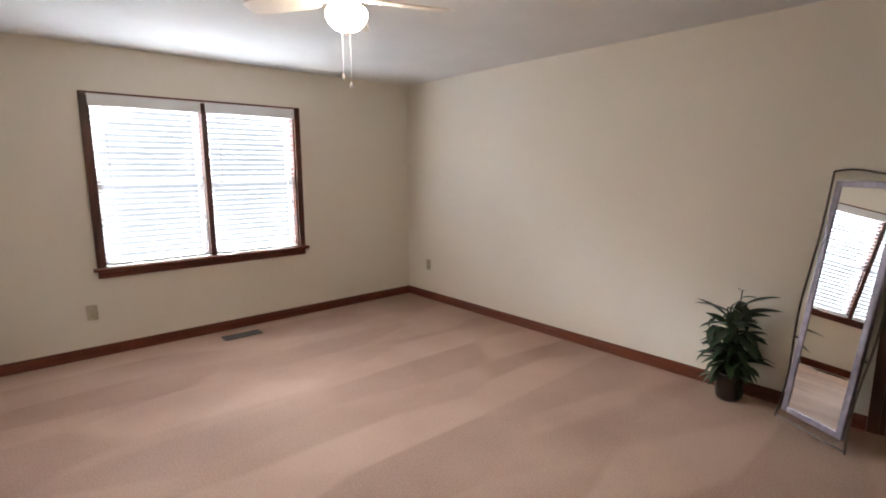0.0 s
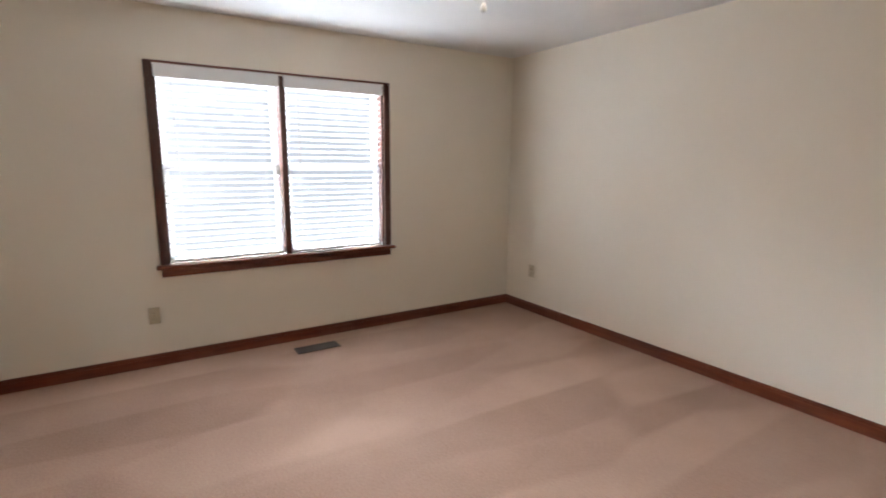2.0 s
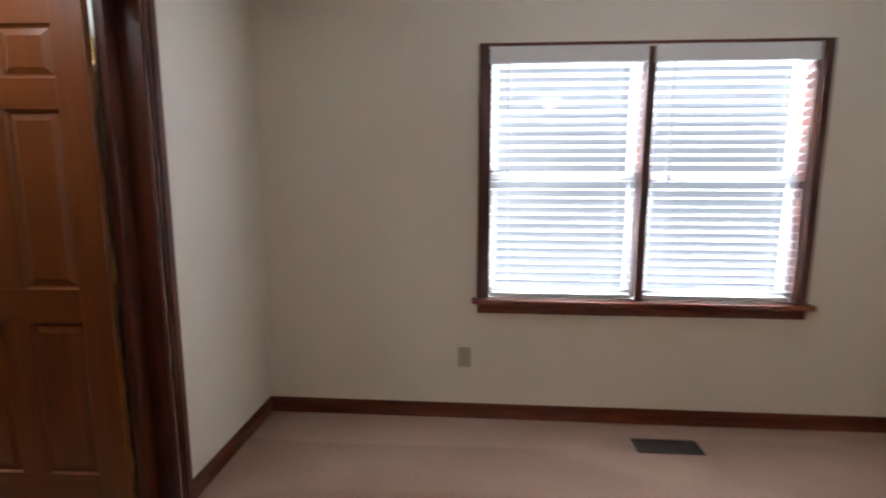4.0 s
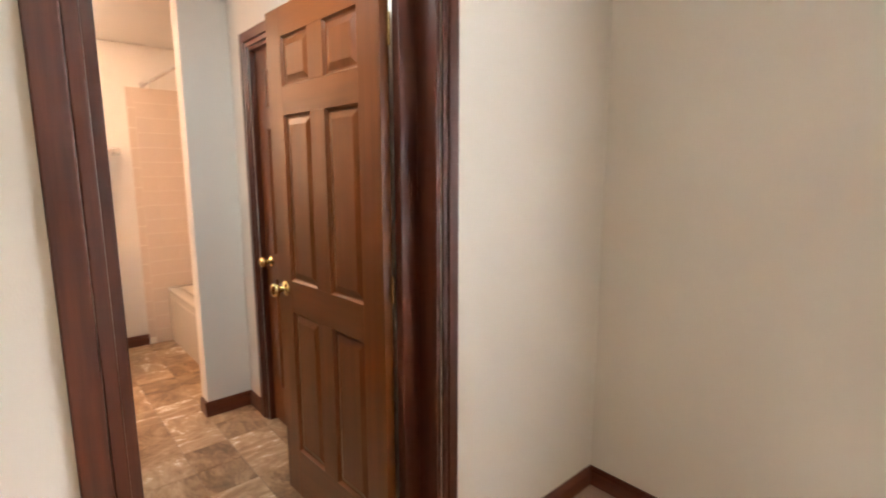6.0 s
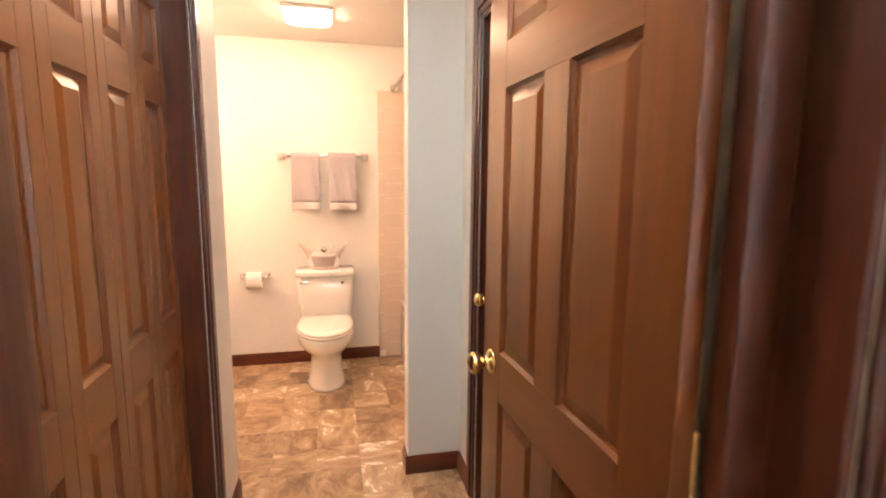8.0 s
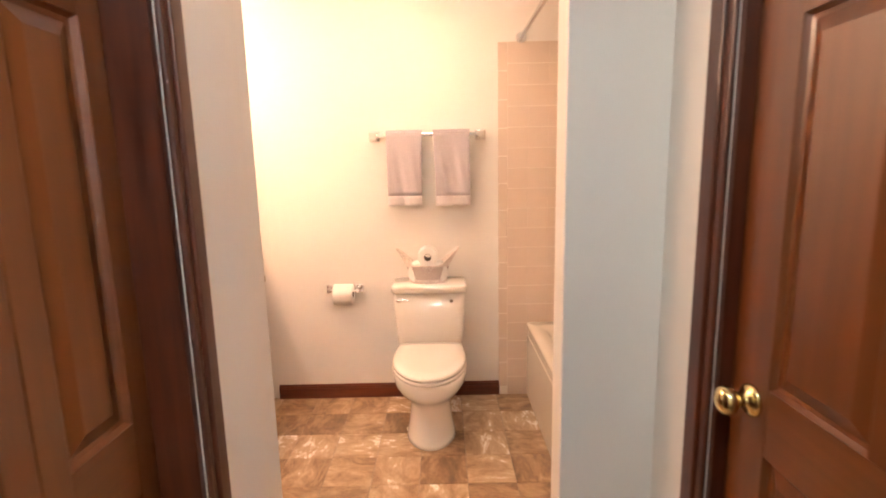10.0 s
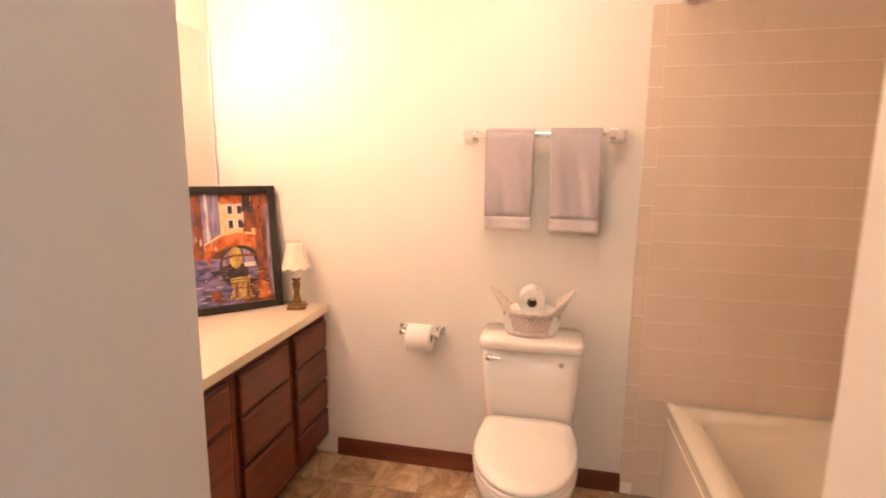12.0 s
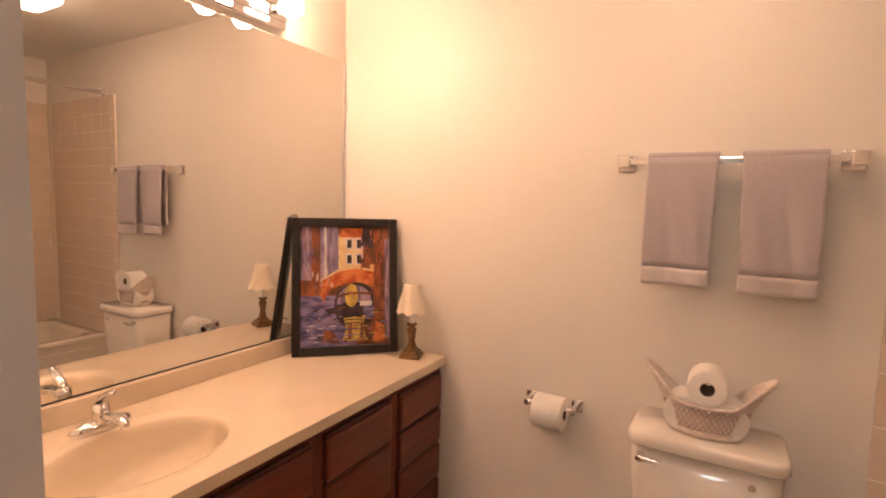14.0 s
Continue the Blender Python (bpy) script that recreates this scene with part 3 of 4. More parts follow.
# ---------------- house plant ----------------
pl = thing("house_plant", "dark green leafy plant in a small dark pot on the carpet", "plant", pose(3.335, 0.80, 0))
part("pot", lathe(((0, 0), (0.065, 0), (0.075, 0.02), (0.088, 0.15), (0.094, 0.16), (0.094, 0.18), (0.085, 0.18), (0.082, 0.155), (0, 0.15)), 24), M_POT, pl, "dark glazed pot", True)
part("soil", lathe(((0, 0.158), (0.083, 0.155), (0.083, 0.150)), 20), M_SOIL, pl)
rnd = random.Random(5)


def leaf_mesh(length, width, droop):
    bm = bmesh.new()
    prev = None
    for k in range(7):
        f = k / 6
        w = width * math.sin(math.pi * min(1, 0.06 + f * 0.94)) ** 0.8 * (1 - 0.25 * f) + 0.001
        x, z = length * f * (1 - 0.15 * droop * f), -droop * length * f * f * 0.6
        cur = [bm.verts.new((x, -w, z + w * 0.35)), bm.verts.new((x, 0, z)), bm.verts.new((x, w, z + w * 0.35))]
        if prev:
            bm.faces.new((prev[0], cur[0], cur[1], prev[1]))
            bm.faces.new((prev[1], cur[1], cur[2], prev[2]))
        prev = cur
    return mesh_from("leaf", bm, M_LEAF, True)


LEAVES = [leaf_mesh(0.16, 0.030, 0.4), leaf_mesh(0.13, 0.024, 0.9), leaf_mesh(0.19, 0.032, 0.7), leaf_mesh(0.10, 0.022, 0.2)]
for k in range(15):
    a, h, sp = rnd.uniform(0, 360), rnd.uniform(0.30, 0.62), rnd.uniform(0.03, 0.15)
    if k < 2:
        h, sp = 0.66 + .05 * k, 0.05
    dx, dy = math.cos(radians(a)), math.sin(radians(a))
    pts = [(dx * sp * f ** 1.5, dy * sp * f ** 1.5, 0.15 + (h - 0.15) * f) for f in (0, .25, .5, .75, 1)]
    part("stem", tube(pts, 0.0035, 6), M_STEM, pl)
    for j in range(9):
        f = 0.3 + 0.7 * j / 8
        o = new("leaf", LEAVES[rnd.randrange(4)])
        o.parent = pl
        o.matrix_basis = pose(dx * sp * f ** 1.5, dy * sp * f ** 1.5, 0.15 + (h - .15) * f, rnd.uniform(-25, 25), rnd.uniform(-45, 25), rnd.uniform(0, 360))
BIG = leaf_mesh(0.24, 0.036, 0.35)
for a, z, tilt in ((150, 0.50, -12), (172, 0.46, 0), (130, 0.57, -28), (300, 0.56, -22), (330, 0.50, -8), (230, 0.44, 12), (205, 0.52, -18), (95, 0.52, -40), (265, 0.62, -38), (20, 0.40, 5)):
    o = new("leaf", BIG)
    o.parent = pl
    o.matrix_basis = pose(0.03 * math.cos(radians(a)), 0.03 * math.sin(radians(a)), z, 8, tilt, a)
for k in range(10):
    o = new("leaf", LEAVES[3])
    o.parent = pl
    a = rnd.uniform(100, 260)
    o.matrix_basis = pose(0.10 * math.cos(radians(a)), 0.10 * math.sin(radians(a)), rnd.uniform(0.12, 0.30), rnd.uniform(-30, 30), rnd.uniform(0, 60), a)

# ---------------- toilet ----------------
TY = 2.900
to = thing("toilet", "cream porcelain two-piece toilet with closed lid", "toilet", pose(XT, TY, 0))


def oval(cx, a_front, a_back, b, z, n=32):
    return [Vector((cx + (a_front if math.cos(2 * math.pi * k / n) > 0 else a_back) * math.cos(2 * math.pi * k / n), b * math.sin(2 * math.pi * k / n), z)) for k in range(n)]


def slabring(x0, x1, y, z, r, n=6):
    out = []
    for cx, cy, a0 in ((x1 - r, y - r, 0), (x0 + r, y - r, 90), (x0 + r, -y + r, 180), (x1 - r, -y + r, 270)):
        out += [Vector((cx + r * math.cos(radians(a0 + 90 * k / n)), cy + r * math.sin(radians(a0 + 90 * k / n)), z)) for k in range(n + 1)]
    return out


part("tank", loft([slabring(0.030, 0.205, 0.165, 0.375, .03), slabring(0.025, 0.215, 0.180, 0.40, .04), slabring(0.020, 0.224, 0.193, 0.55, .04), slabring(0.018, 0.230, 0.197, 0.700, .04)]), M_PORC, to, smooth=True)
part("tank_lid", loft([slabring(0.012, 0.240, 0.203, 0.700, .04), slabring(0.008, 0.246, 0.207, 0.706, .045), slabring(0.008, 0.246, 0.207, 0.732, .045), slabring(0.016, 0.238, 0.200, 0.742, .04)]), M_PORC, to, smooth=True)
part("bowl", loft([oval(0.42, 0.185, 0.22, 0.128, 0.0), oval(0.42, 0.18, 0.215, 0.124, 0.02), oval(0.42, 0.16, 0.20, 0.110, 0.10), oval(0.42, 0.152, 0.19, 0.103, 0.19), oval(0.43, 0.17, 0.19, 0.108, 0.235), oval(0.44, 0.245, 0.21, 0.158, 0.285), oval(0.44, 0.275, 0.22, 0.182, 0.325), oval(0.44, 0.280, 0.22, 0.187, 0.365), oval(0.44, 0.274, 0.22, 0.180, 0.382)]), M_PORC, to, smooth=True)
part("bowl_shelf", loft([slabring(0.03, 0.30, 0.10, 0.25, .03), slabring(0.03, 0.32, 0.125, 0.33, .04), slabring(0.03, 0.32, 0.130, 0.376, .04)]), M_PORC, to, smooth=True)


def lid_ring(s, z, n=32):
    """A seat outline: round in front, drawn in by straight sides to a flat back."""
    out = []
    for k in range(n):
        c, q = math.cos(2 * math.pi * k / n), math.sin(2 * math.pi * k / n)
        pull = max(0.0, -c - 0.35)
        x = 0.275 * c if c > 0 else -0.215 * math.tanh(-2.2 * c)
        out.append(Vector((0.447 + x * s, (0.186 * q + 0.085 * math.copysign(min(1.0, abs(q) * 2.2), q) * pull) * s, z)))
    return out


part("seat", loft([lid_ring(0.985, 0.384), lid_ring(1.01, 0.390), lid_ring(1.01, 0.398), lid_ring(0.99, 0.403)]), M_PORC, to, smooth=True)
part("lid", loft([lid_ring(0.985, 0.405), lid_ring(1.0, 0.410), lid_ring(0.995, 0.420), lid_ring(0.95, 0.427), lid_ring(0.75, 0.430)]), M_PORC, to, smooth=True)
for y in (-.07, .07):
    part("lid_hinge", boxes((0.232, 0.262, y - .018, y + .018, 0.380, 0.415), bevel=0.006), M_PORC, to)
part("flush_lever", loft([[Vector((0.254 + .006 * math.cos(a), y, 0.668 + s * math.sin(a))) for a in [2 * math.pi * k / 10 for k in range(10)]] for y, s in ((-.175, .009), (-.150, .009), (-.12, .006), (-.108, .004))]), M_CHROME, to, "chrome flush lever", True)
part("lever_boss", rods(((0.226, -.165, 0.668), (0.254, -.165, 0.668), 0.012), seg=16), M_CHROME, to)
part("tank_badge", rods(((0.224, .120, 0.655), (0.236, .120, 0.655), 0.010), seg=16), M_CHROME, to, "small round chrome plug")
part("bolt_cap", lathe(((0.014, 0), (0.013, 0.012), (0, 0.018)), 14), M_PORC, to, "", True, pose(0.40, -.118, 0.0))
part("supply_valve", rods(((0.0, -.16, 0.13), (0.05, -.16, 0.13), 0.008), ((0.05, -.16, 0.12), (0.05, -.16, 0.16), 0.011)), M_CHROME, to, "chrome water valve")
part("supply_hose", tube([(0.05, -.16, 0.16), (0.06, -.165, 0.22), (0.09, -.16, 0.30), (0.10, -.14, 0.385)], 0.005), M_WHITE, to)

# basket of paper rolls
bk = thing("wicker_basket", "whitewashed wicker basket with two raised handles on the toilet tank", "basket", pose(XT + .132, TY - .005, 0.742))


def bring(s, z, n=44, amp=0.0):
    out = []
    for k in range(n):
        a = 2 * math.pi * k / n
        out.append(Vector((0.066 * s * math.cos(a), 0.104 * s * math.sin(a), z + amp * max(0, abs(math.sin(a)) - 0.72) * 3.2)))
    return out


part("base", loft([bring(0.95, 0.0), bring(0.98, 0.008), bring(0.95, 0.014)]), M_WICKER, bk)
for z, s in ((0.012, 0.99), (0.020, 1.0)):
    r = bring(s, z)
    part("band", tube(r + r[:1], 0.004, 6), M_WICKER, bk)
top = []
for k in range(45):
    a = 2 * math.pi * k / 44
    up = max(0, abs(math.sin(a)) - 0.62) / 0.38
    top.append(Vector((0.078 * math.cos(a), (0.120 + 0.050 * up) * math.sin(a), 0.099 + 0.088 * up)))
part("rim", tube(top, 0.0055, 7), M_WICKER, bk)
low = bring(1.0, 0.022)
mid = bring(1.12, 0.090)
r2 = bring(1.14, 0.098)
part("band", tube(r2 + r2[:1], 0.0045, 6), M_WICKER, bk)


def weave(name, rows, holes=lambda k, j: False):
    """A thin woven skin over rows of rings, left open at its holes."""
    bm = bmesh.new()
    skins = [[[bm.verts.new((p.x * f, p.y * f, p.z)) for p in r] for r in rows] for f in (1.0, 0.975)]
    n = len(rows[0])
    for skin in skins:
        for j in range(len(rows) - 1):
            for k in range(n - 1 if "handle" in name else n):
                if not holes(k, j):
                    bm.faces.new((skin[j][k], skin[j][(k + 1) % n], skin[j + 1][(k + 1) % n], skin[j + 1][k]))
    bmesh.ops.recalc_face_normals(bm, faces=bm.faces)
    return part(name, bm, M_WICKER, bk)


def open_cell(k, j):
    """Three-cornered clusters of holes, repeated round the basket."""
    u = k % 22
    low_c, up_c = abs(u - 11), min(u, 22 - u)
    return (low_c + j <= 4 and (low_c + j) % 2 == 0 and j >= 1) or (j >= 4 and up_c + (7 - j) <= 3 and (up_c + j) % 2 == 0)


weave("woven_wall", [bring(0.985 + 0.13 * j / 8, 0.020 + 0.074 * j / 8, 88) for j in range(9)], open_cell)
for lo, hi in ((6, 17), (28, 39)):
    weave("handle_weave", [[r2[k % 44].lerp(top[k % 44], f) * 0.99 for k in range(lo, hi)] for f in (0.0, 0.35, 0.7, 0.97)])
for k in range(44):
    for s in (3, -3):
        part("strand", tube([low[k], (low[k] + mid[(k + s) % 44]) / 2 * 1.0 + Vector((0, 0, 0.001 * s)), mid[(k + s) % 44]], 0.0021, 4), M_STRAND, bk)
for k in range(44):
    if abs(math.sin(2 * math.pi * k / 44)) > 0.74:
        part("spoke", tube([r2[k], top[k]], 0.0022, 4), M_WICKER, bk)


def paper_roll(m, label, group="spare paper rolls", w=0.10, r=0.054):
    th = thing("paper_roll", label, "toilet paper", m, group)
    part("paper", lathe(((0.020, -w / 2), (r - .004, -w / 2), (r, -w / 2 + .004), (r, w / 2 - .004), (r - .004, w / 2), (0.020, w / 2), (0.020, -w / 2)), 32), M_PAPER, th, smooth=False)
    part("core", lathe(((0.0196, -w / 2), (0.0196, w / 2), (0.018, w / 2), (0.018, -w / 2), (0.0196, -w / 2)), 20), material("cardboard", (0.16, 0.11, 0.07), 0.9), th, "brown cardboard core")
    return th


bx, bz = XT + .132, 0.742
paper_roll(pose(bx, TY - .062, bz + .060, 0, 90, 0), "white toilet paper roll lying in the basket")
paper_roll(pose(bx, TY + .052, bz + .060, 0, 90, 0), "white toilet paper roll lying in the basket")
paper_roll(pose(bx + .005, TY - .004, bz + .146, 0, 90, 0), "white toilet paper roll on top of the others")

# paper holder on the wall
hp = thing("paper_holder", "chrome wall-mounted toilet paper holder", "paper holder", pose(XT, 2.402, 0.682))
for s in (-1, 1):
    part("bracket", boxes((0, .008, s * .085 - .022, s * .085 + .022, -.022, .022), (0.006, .075, s * .085 - .008, s * .085 + .008, -.012, .012), bevel=0.003), M_CHROME, hp)
part("spindle", rods(((.062, -.08, 0), (.062, .08, 0), .010)), M_CHROME, hp)
paper_roll(pose(XT + .062, 2.402, 0.660, 90, 0, 0), "white toilet paper roll on the chrome holder", "holder roll", 0.11, 0.060)

# towel bar with two towels
tb = thing("towel_bar", "square chrome towel bar mounted on the wall", "towel bar", pose(XT, 2.907, 1.548))
for s in (-1, 1):
    part("bracket", boxes((0, .010, s * .296 - .029, s * .296 + .029, -.029, .029), (0.008, .088, s * .296 - .019, s * .296 + .019, -.020, .020), bevel=0.004), M_CHROME, tb)
part("bar", boxes((.058, .076, -.286, .286, -.009, .009), bevel=0.002), M_CHROME, tb)


def towel(y0, w, zb, lean, seed, label):
    th = thing("hand_towel", label, "towel", pose(XT + .067, y0 + w / 2, 1.560), "hanging hand towels")
    rn = random.Random(seed)
    ph = [rn.uniform(0, 6) for _ in range(3)]

    def sheet(z_from, z_to, side, n=14):
        rings = []
        for i in range(n + 1):
            f = i / n
            z = z_from + (z_to - z_from) * f
            g = min(1.0, max(0.0, (0.02 - z) / 0.3))
            front, back = [], []
            for k in range(25):
                u = k / 24 - .5
                y = u * w * (1 - .05 * g) + lean * g
                x = side * (0.016 + 0.004 * g) + g * (0.0048 * math.sin(u * 9 + ph[0] + z * 5) + 0.0018 * math.sin(u * 23 + ph[1] + z * 17) + 0.002 * math.sin(u * 5 - z * 21 + ph[2]))
                front.append(Vector((x + 0.005, y, z)))
                back.append(Vector((x - 0.005, y, z)))
            rings.append(front + back[::-1])
        return loft(rings)
    part("front_fall", sheet(0.0, zb + .054 - 1.56, 1), M_TOWEL, th, smooth=True)
    part("hem_band", sheet(zb + .054 - 1.56, zb - 1.56, 1, 4), M_TBAND, th, "smooth woven band", True)
    part("back_fall", sheet(0.0, zb + .06 - 1.56, -1), M_TOWEL, th, smooth=True)
    rings = []
    for k in range(25):
        u = k / 24 - .5
        rings.append([Vector((r * math.sin(a), u * w, r * math.cos(a) * 0.7)) for r, a in [(0.021, radians(-90 + 15 * j)) for j in range(13)] + [(0.011, radians(90 - 15 * j)) for j in range(13)]])
    part("fold", loft(rings), M_TOWEL, th, smooth=True)


towel(2.684, 0.196, 1.166, -.004, 1, "grey-lavender terry hand towel folded over the bar")
towel(2.938, 0.200, 1.162, .006, 2, "grey-lavender terry hand towel hanging with a slight wrinkle")

# ---------------- tub and shower ----------------
TYF, TZ = 3.472, 0.452
tub = thing("bathtub", "cream alcove bathtub with plain apron", "bathtub", pose(XT, TYF, 0))
TL, TW = 1.499, YN - TYF


def tring(x0, x1, y0, y1, z, r, n=6):
    out = []
    for cx, cy, a0 in ((x1 - r, y1 - r, 0), (x0 + r, y1 - r, 90), (x0 + r, y0 + r, 180), (x1 - r, y0 + r, 270)):
        out += [Vector((cx + r * math.cos(radians(a0 + 90 * k / n)), cy + r * math.sin(radians(a0 + 90 * k / n)), z)) for k in range(n + 1)]
    return out


bm = loft([tring(0.011, TL, 0.0, TW - .012, TZ - .035, .006), tring(0.011, TL, -.006, TW - .012, TZ - .012, .008), tring(0.013, TL, 0.0, TW - .012, TZ, .012),
           tring(0.085, TL - .07, 0.085, TW - .07, TZ - .004, .09), tring(0.10, TL - .085, 0.10, TW - .085, TZ - .03, .10), tring(0.16, TL - .13, 0.14, TW - .12, 0.14, .12), tring(0.25, TL - .2, 0.20, TW - .18, 0.09, .12)], close=False)
part("rim_and_basin", bm, M_TUB, tub, smooth=True)
part("basin_floor", loft([tring(0.24, TL - .19, 0.19, TW - .17, 0.080, .12), tring(0.24, TL - .19, 0.19, TW - .17, 0.0905, .12)]), M_TUB, tub)
part("apron", boxes((0.011, TL, 0.004, 0.03, 0.0, TZ - .03), (0.011, TL, -.001, .02, 0.0, TZ - .075), bevel=0.004), M_TUB, tub)

rod_t = thing("shower_rod", "chrome shower curtain rod above the tub", "shower rod", pose(XT, 3.425, 2.05))
part("rod", rods(((0.012, 0, 0), (1.498, 0, 0), .0125), seg=16), M_CHROME, rod_t, smooth=True)
for x in (0.012, 1.480):
    part("flange", rods(((x, 0, 0), (x + .018, 0, 0), .028), seg=20), M_CHROME, rod_t)

# ---------------- vanity ----------------
VF, VZ = 1.910, 0.732


def drawer_front(th, x0, x1, z0, z1, name="drawer"):
    bm = bmesh.new()
    box(bm, x0, x1, VF + .001, VF + .019, z0, z1)
    for f in bm.faces:
        if f.normal.y > .9:
            r = bmesh.ops.inset_region(bm, faces=[f], thickness=0.012)
            bmesh.ops.translate(bm, verts=f.verts, vec=(0, 0.003, 0))
            break
    part(name, bm, M_CAB, th)
    # solid dark strip above each front, in place of a groove's shade
    part("finger_groove_shade", boxes((x0, x1, VF + .001, VF + .012, z1, z1 + .012)), M_CAB_SHADE, th, "dark strip coloured as the shade of a finger groove")


def carcass(th, x0, x1, top=VZ):
    part("body", boxes((x0, x1, YM + .004, VF - .02, 0.09, top), (x0, x1, VF - .02, VF, 0.09, VZ), bevel=0.001), M_CAB, th)
    # toe kick coloured darker for the shade under the cabinet
    part("toe_kick", boxes((x0, x1, YM + .004, VF - .06, 0.0, 0.09)), M_CAB_SHADE, th)


cab = thing("drawer_cabinet", "reddish-brown wooden cabinet with four narrow drawers", "cabinet")
carcass(cab, XT + .002, -3.86)
for z0, z1 in ((0.115, 0.245), (0.265, 0.395), (0.415, 0.545), (0.565, 0.690)):
    drawer_front(cab, -4.18, -3.89, z0, z1)
cab = thing("drawer_cabinet", "reddish-brown wooden cabinet with wide drawers", "cabinet")
carcass(cab, -3.859, -3.475)
for z0, z1 in ((0.115, 0.340), (0.360, 0.535), (0.555, 0.690)):
    drawer_front(cab, -3.83, -3.505, z0, z1)
cab = thing("sink_cabinet", "reddish-brown wooden sink cabinet with doors", "cabinet")
carcass(cab, -3.474, -2.588, 0.56)
drawer_front(cab, -3.445, -3.06, 0.555, 0.690, "false_front")
drawer_front(cab, -3.03, -2.64, 0.555, 0.690, "false_front")
drawer_front(cab, -3.445, -3.06, 0.115, 0.535, "door")
drawer_front(cab, -3.03, -2.64, 0.115, 0.535, "door")

wt = thing("countertop", "cream cultured-marble vanity top with moulded oval sink", "countertop")
BX, BY, BA, BB = -3.108, 1.68, 0.215, 0.160
x0, x1, y0, y1 = XT + .002, -2.588, YM + .002, 1.937
n = 48
rings = []
outer = []
for k in range(n):
    a = 2 * math.pi * k / n
    dx, dy = math.cos(a), math.sin(a)
    s = min(((x1 - BX) / dx) if dx > 1e-6 else 9, ((x0 - BX) / dx) if dx < -1e-6 else 9, ((y1 - BY) / dy) if dy > 1e-6 else 9, ((y0 - BY) / dy) if dy < -1e-6 else 9)
    outer.append((BX + dx * s, BY + dy * s))
for cx, cy in ((x0, y0), (x0, y1), (x1, y0), (x1, y1)):
    k = min(range(n), key=lambda j: (outer[j][0] - cx) ** 2 + (outer[j][1] - cy) ** 2)
    outer[k] = (cx, cy)
rings.append([Vector((x, y, VZ)) for x, y in outer])
rings.append([Vector((x, y, VZ + .035)) for x, y in outer])
for s, z in ((1.22, .035), (1.16, .033), (1.04, .032), (1.0, .026), (0.965, .004), (0.90, -.04), (0.76, -.088), (0.50, -.118), (0.12, -.128)):
    rings.append([Vector((BX + BA * s * math.cos(2 * math.pi * k / n), BY + BB * s * math.sin(2 * math.pi * k / n), VZ + z)) for k in range(n)])
bm = loft(rings, close=False)
slab = part("slab", bm, M_MARBLE, wt)
for p in slab.data.polygons:
    c = p.center
    p.use_smooth = ((c.x - BX) / BA) ** 2 + ((c.y - BY) / BB) ** 2 < 1.3
part("drain", lathe(((0.026, -.126), (0.026, -.121), (0.018, -.121), (0.016, -.117), (0, -.115)), 20), M_CHROME, wt, "chrome drain", True, pose(BX, BY, VZ))
part("backsplash", boxes((x0, x1, YM + .002, YM + .022, VZ + .035, 0.835), bevel=0.004), M_MARBLE, wt)

fc = thing("faucet", "chrome single-lever sink faucet", "faucet", pose(BX, 1.485, VZ + .034))
part("base_plate", loft([[Vector((s * 0.078 * math.cos(a) * (1 if abs(math.cos(a)) < .6 else 1.0), s * 0.026 * math.sin(a), z)) for a in [2 * math.pi * k / 28 for k in range(28)]] for s, z in ((1, 0), (1, .012), (.9, .022), (.5, .028))]), M_CHROME, fc, smooth=True)
part("body", lathe(((0.024, .018), (0.022, .05), (0.020, .068), (0, .074)), 20), M_CHROME, fc, smooth=True)
part("spout", tube([(0, 0.0, .035), (0, .04, .048), (0, .08, .05), (0, .115, .042), (0, .12, .032)], 0.0125, 12), M_CHROME, fc, smooth=True)
part("lever", loft([[Vector((w * math.cos(a), y, z + .006 * math.sin(a))) for a in [2 * math.pi * k / 12 for k in range(12)]] for w, y, z in ((.010, -.012, .070), (.012, .005, .086), (.013, .035, .105), (.011, .062, .114), (.005, .070, .115))]), M_CHROME, fc, smooth=True)

wm = thing("vanity_mirror", "large frameless wall mirror above the vanity", "mirror")
part("mirror_glass", boxes((XT + .018, -2.590, YM + .001, YM + .006, 0.841, 2.012)), M_MIRROR, wm)
part("worn_edge", boxes((XT + .018, -2.590, YM + .001, YM + .0066, 0.8365, 0.841)), M_BLACK, wm, "blackened lower mirror edge")
part("edge_trim", boxes((XT + .008, XT + .018, YM + .001, YM + .009, 0.841, 2.014)), M_WHITE, wm, "pale edge channel")

lb = thing("vanity_light", "chrome bath light bar with round lit bulbs", "light fixture", pose(-3.36, YM, 2.085))
part("bar", boxes((-.46, .46, 0, .045, -.055, .055), (-.455, .455, .04, .055, -.03, .03), bevel=0.006), M_CHROME, lb)
for k in range(6):
    x = -.40 + k * .16
    part("socket", rods(((x, .05, 0), (x, .078, 0), .02, .018), seg=16), M_CHROME, lb)
    part("bulb", lathe(((0, 0), (0.016, 0.002), (0.022, 0.015), (0.037, 0.036), (0.042, 0.056), (0.037, 0.078), (0.02, 0.093), (0, 0.097)), 20), M_BULB, lb, "lit round bulb", True, Matrix.Translation((x, .078, 0)) @ Matrix.Rotation(-math.pi / 2, 4, "X"))

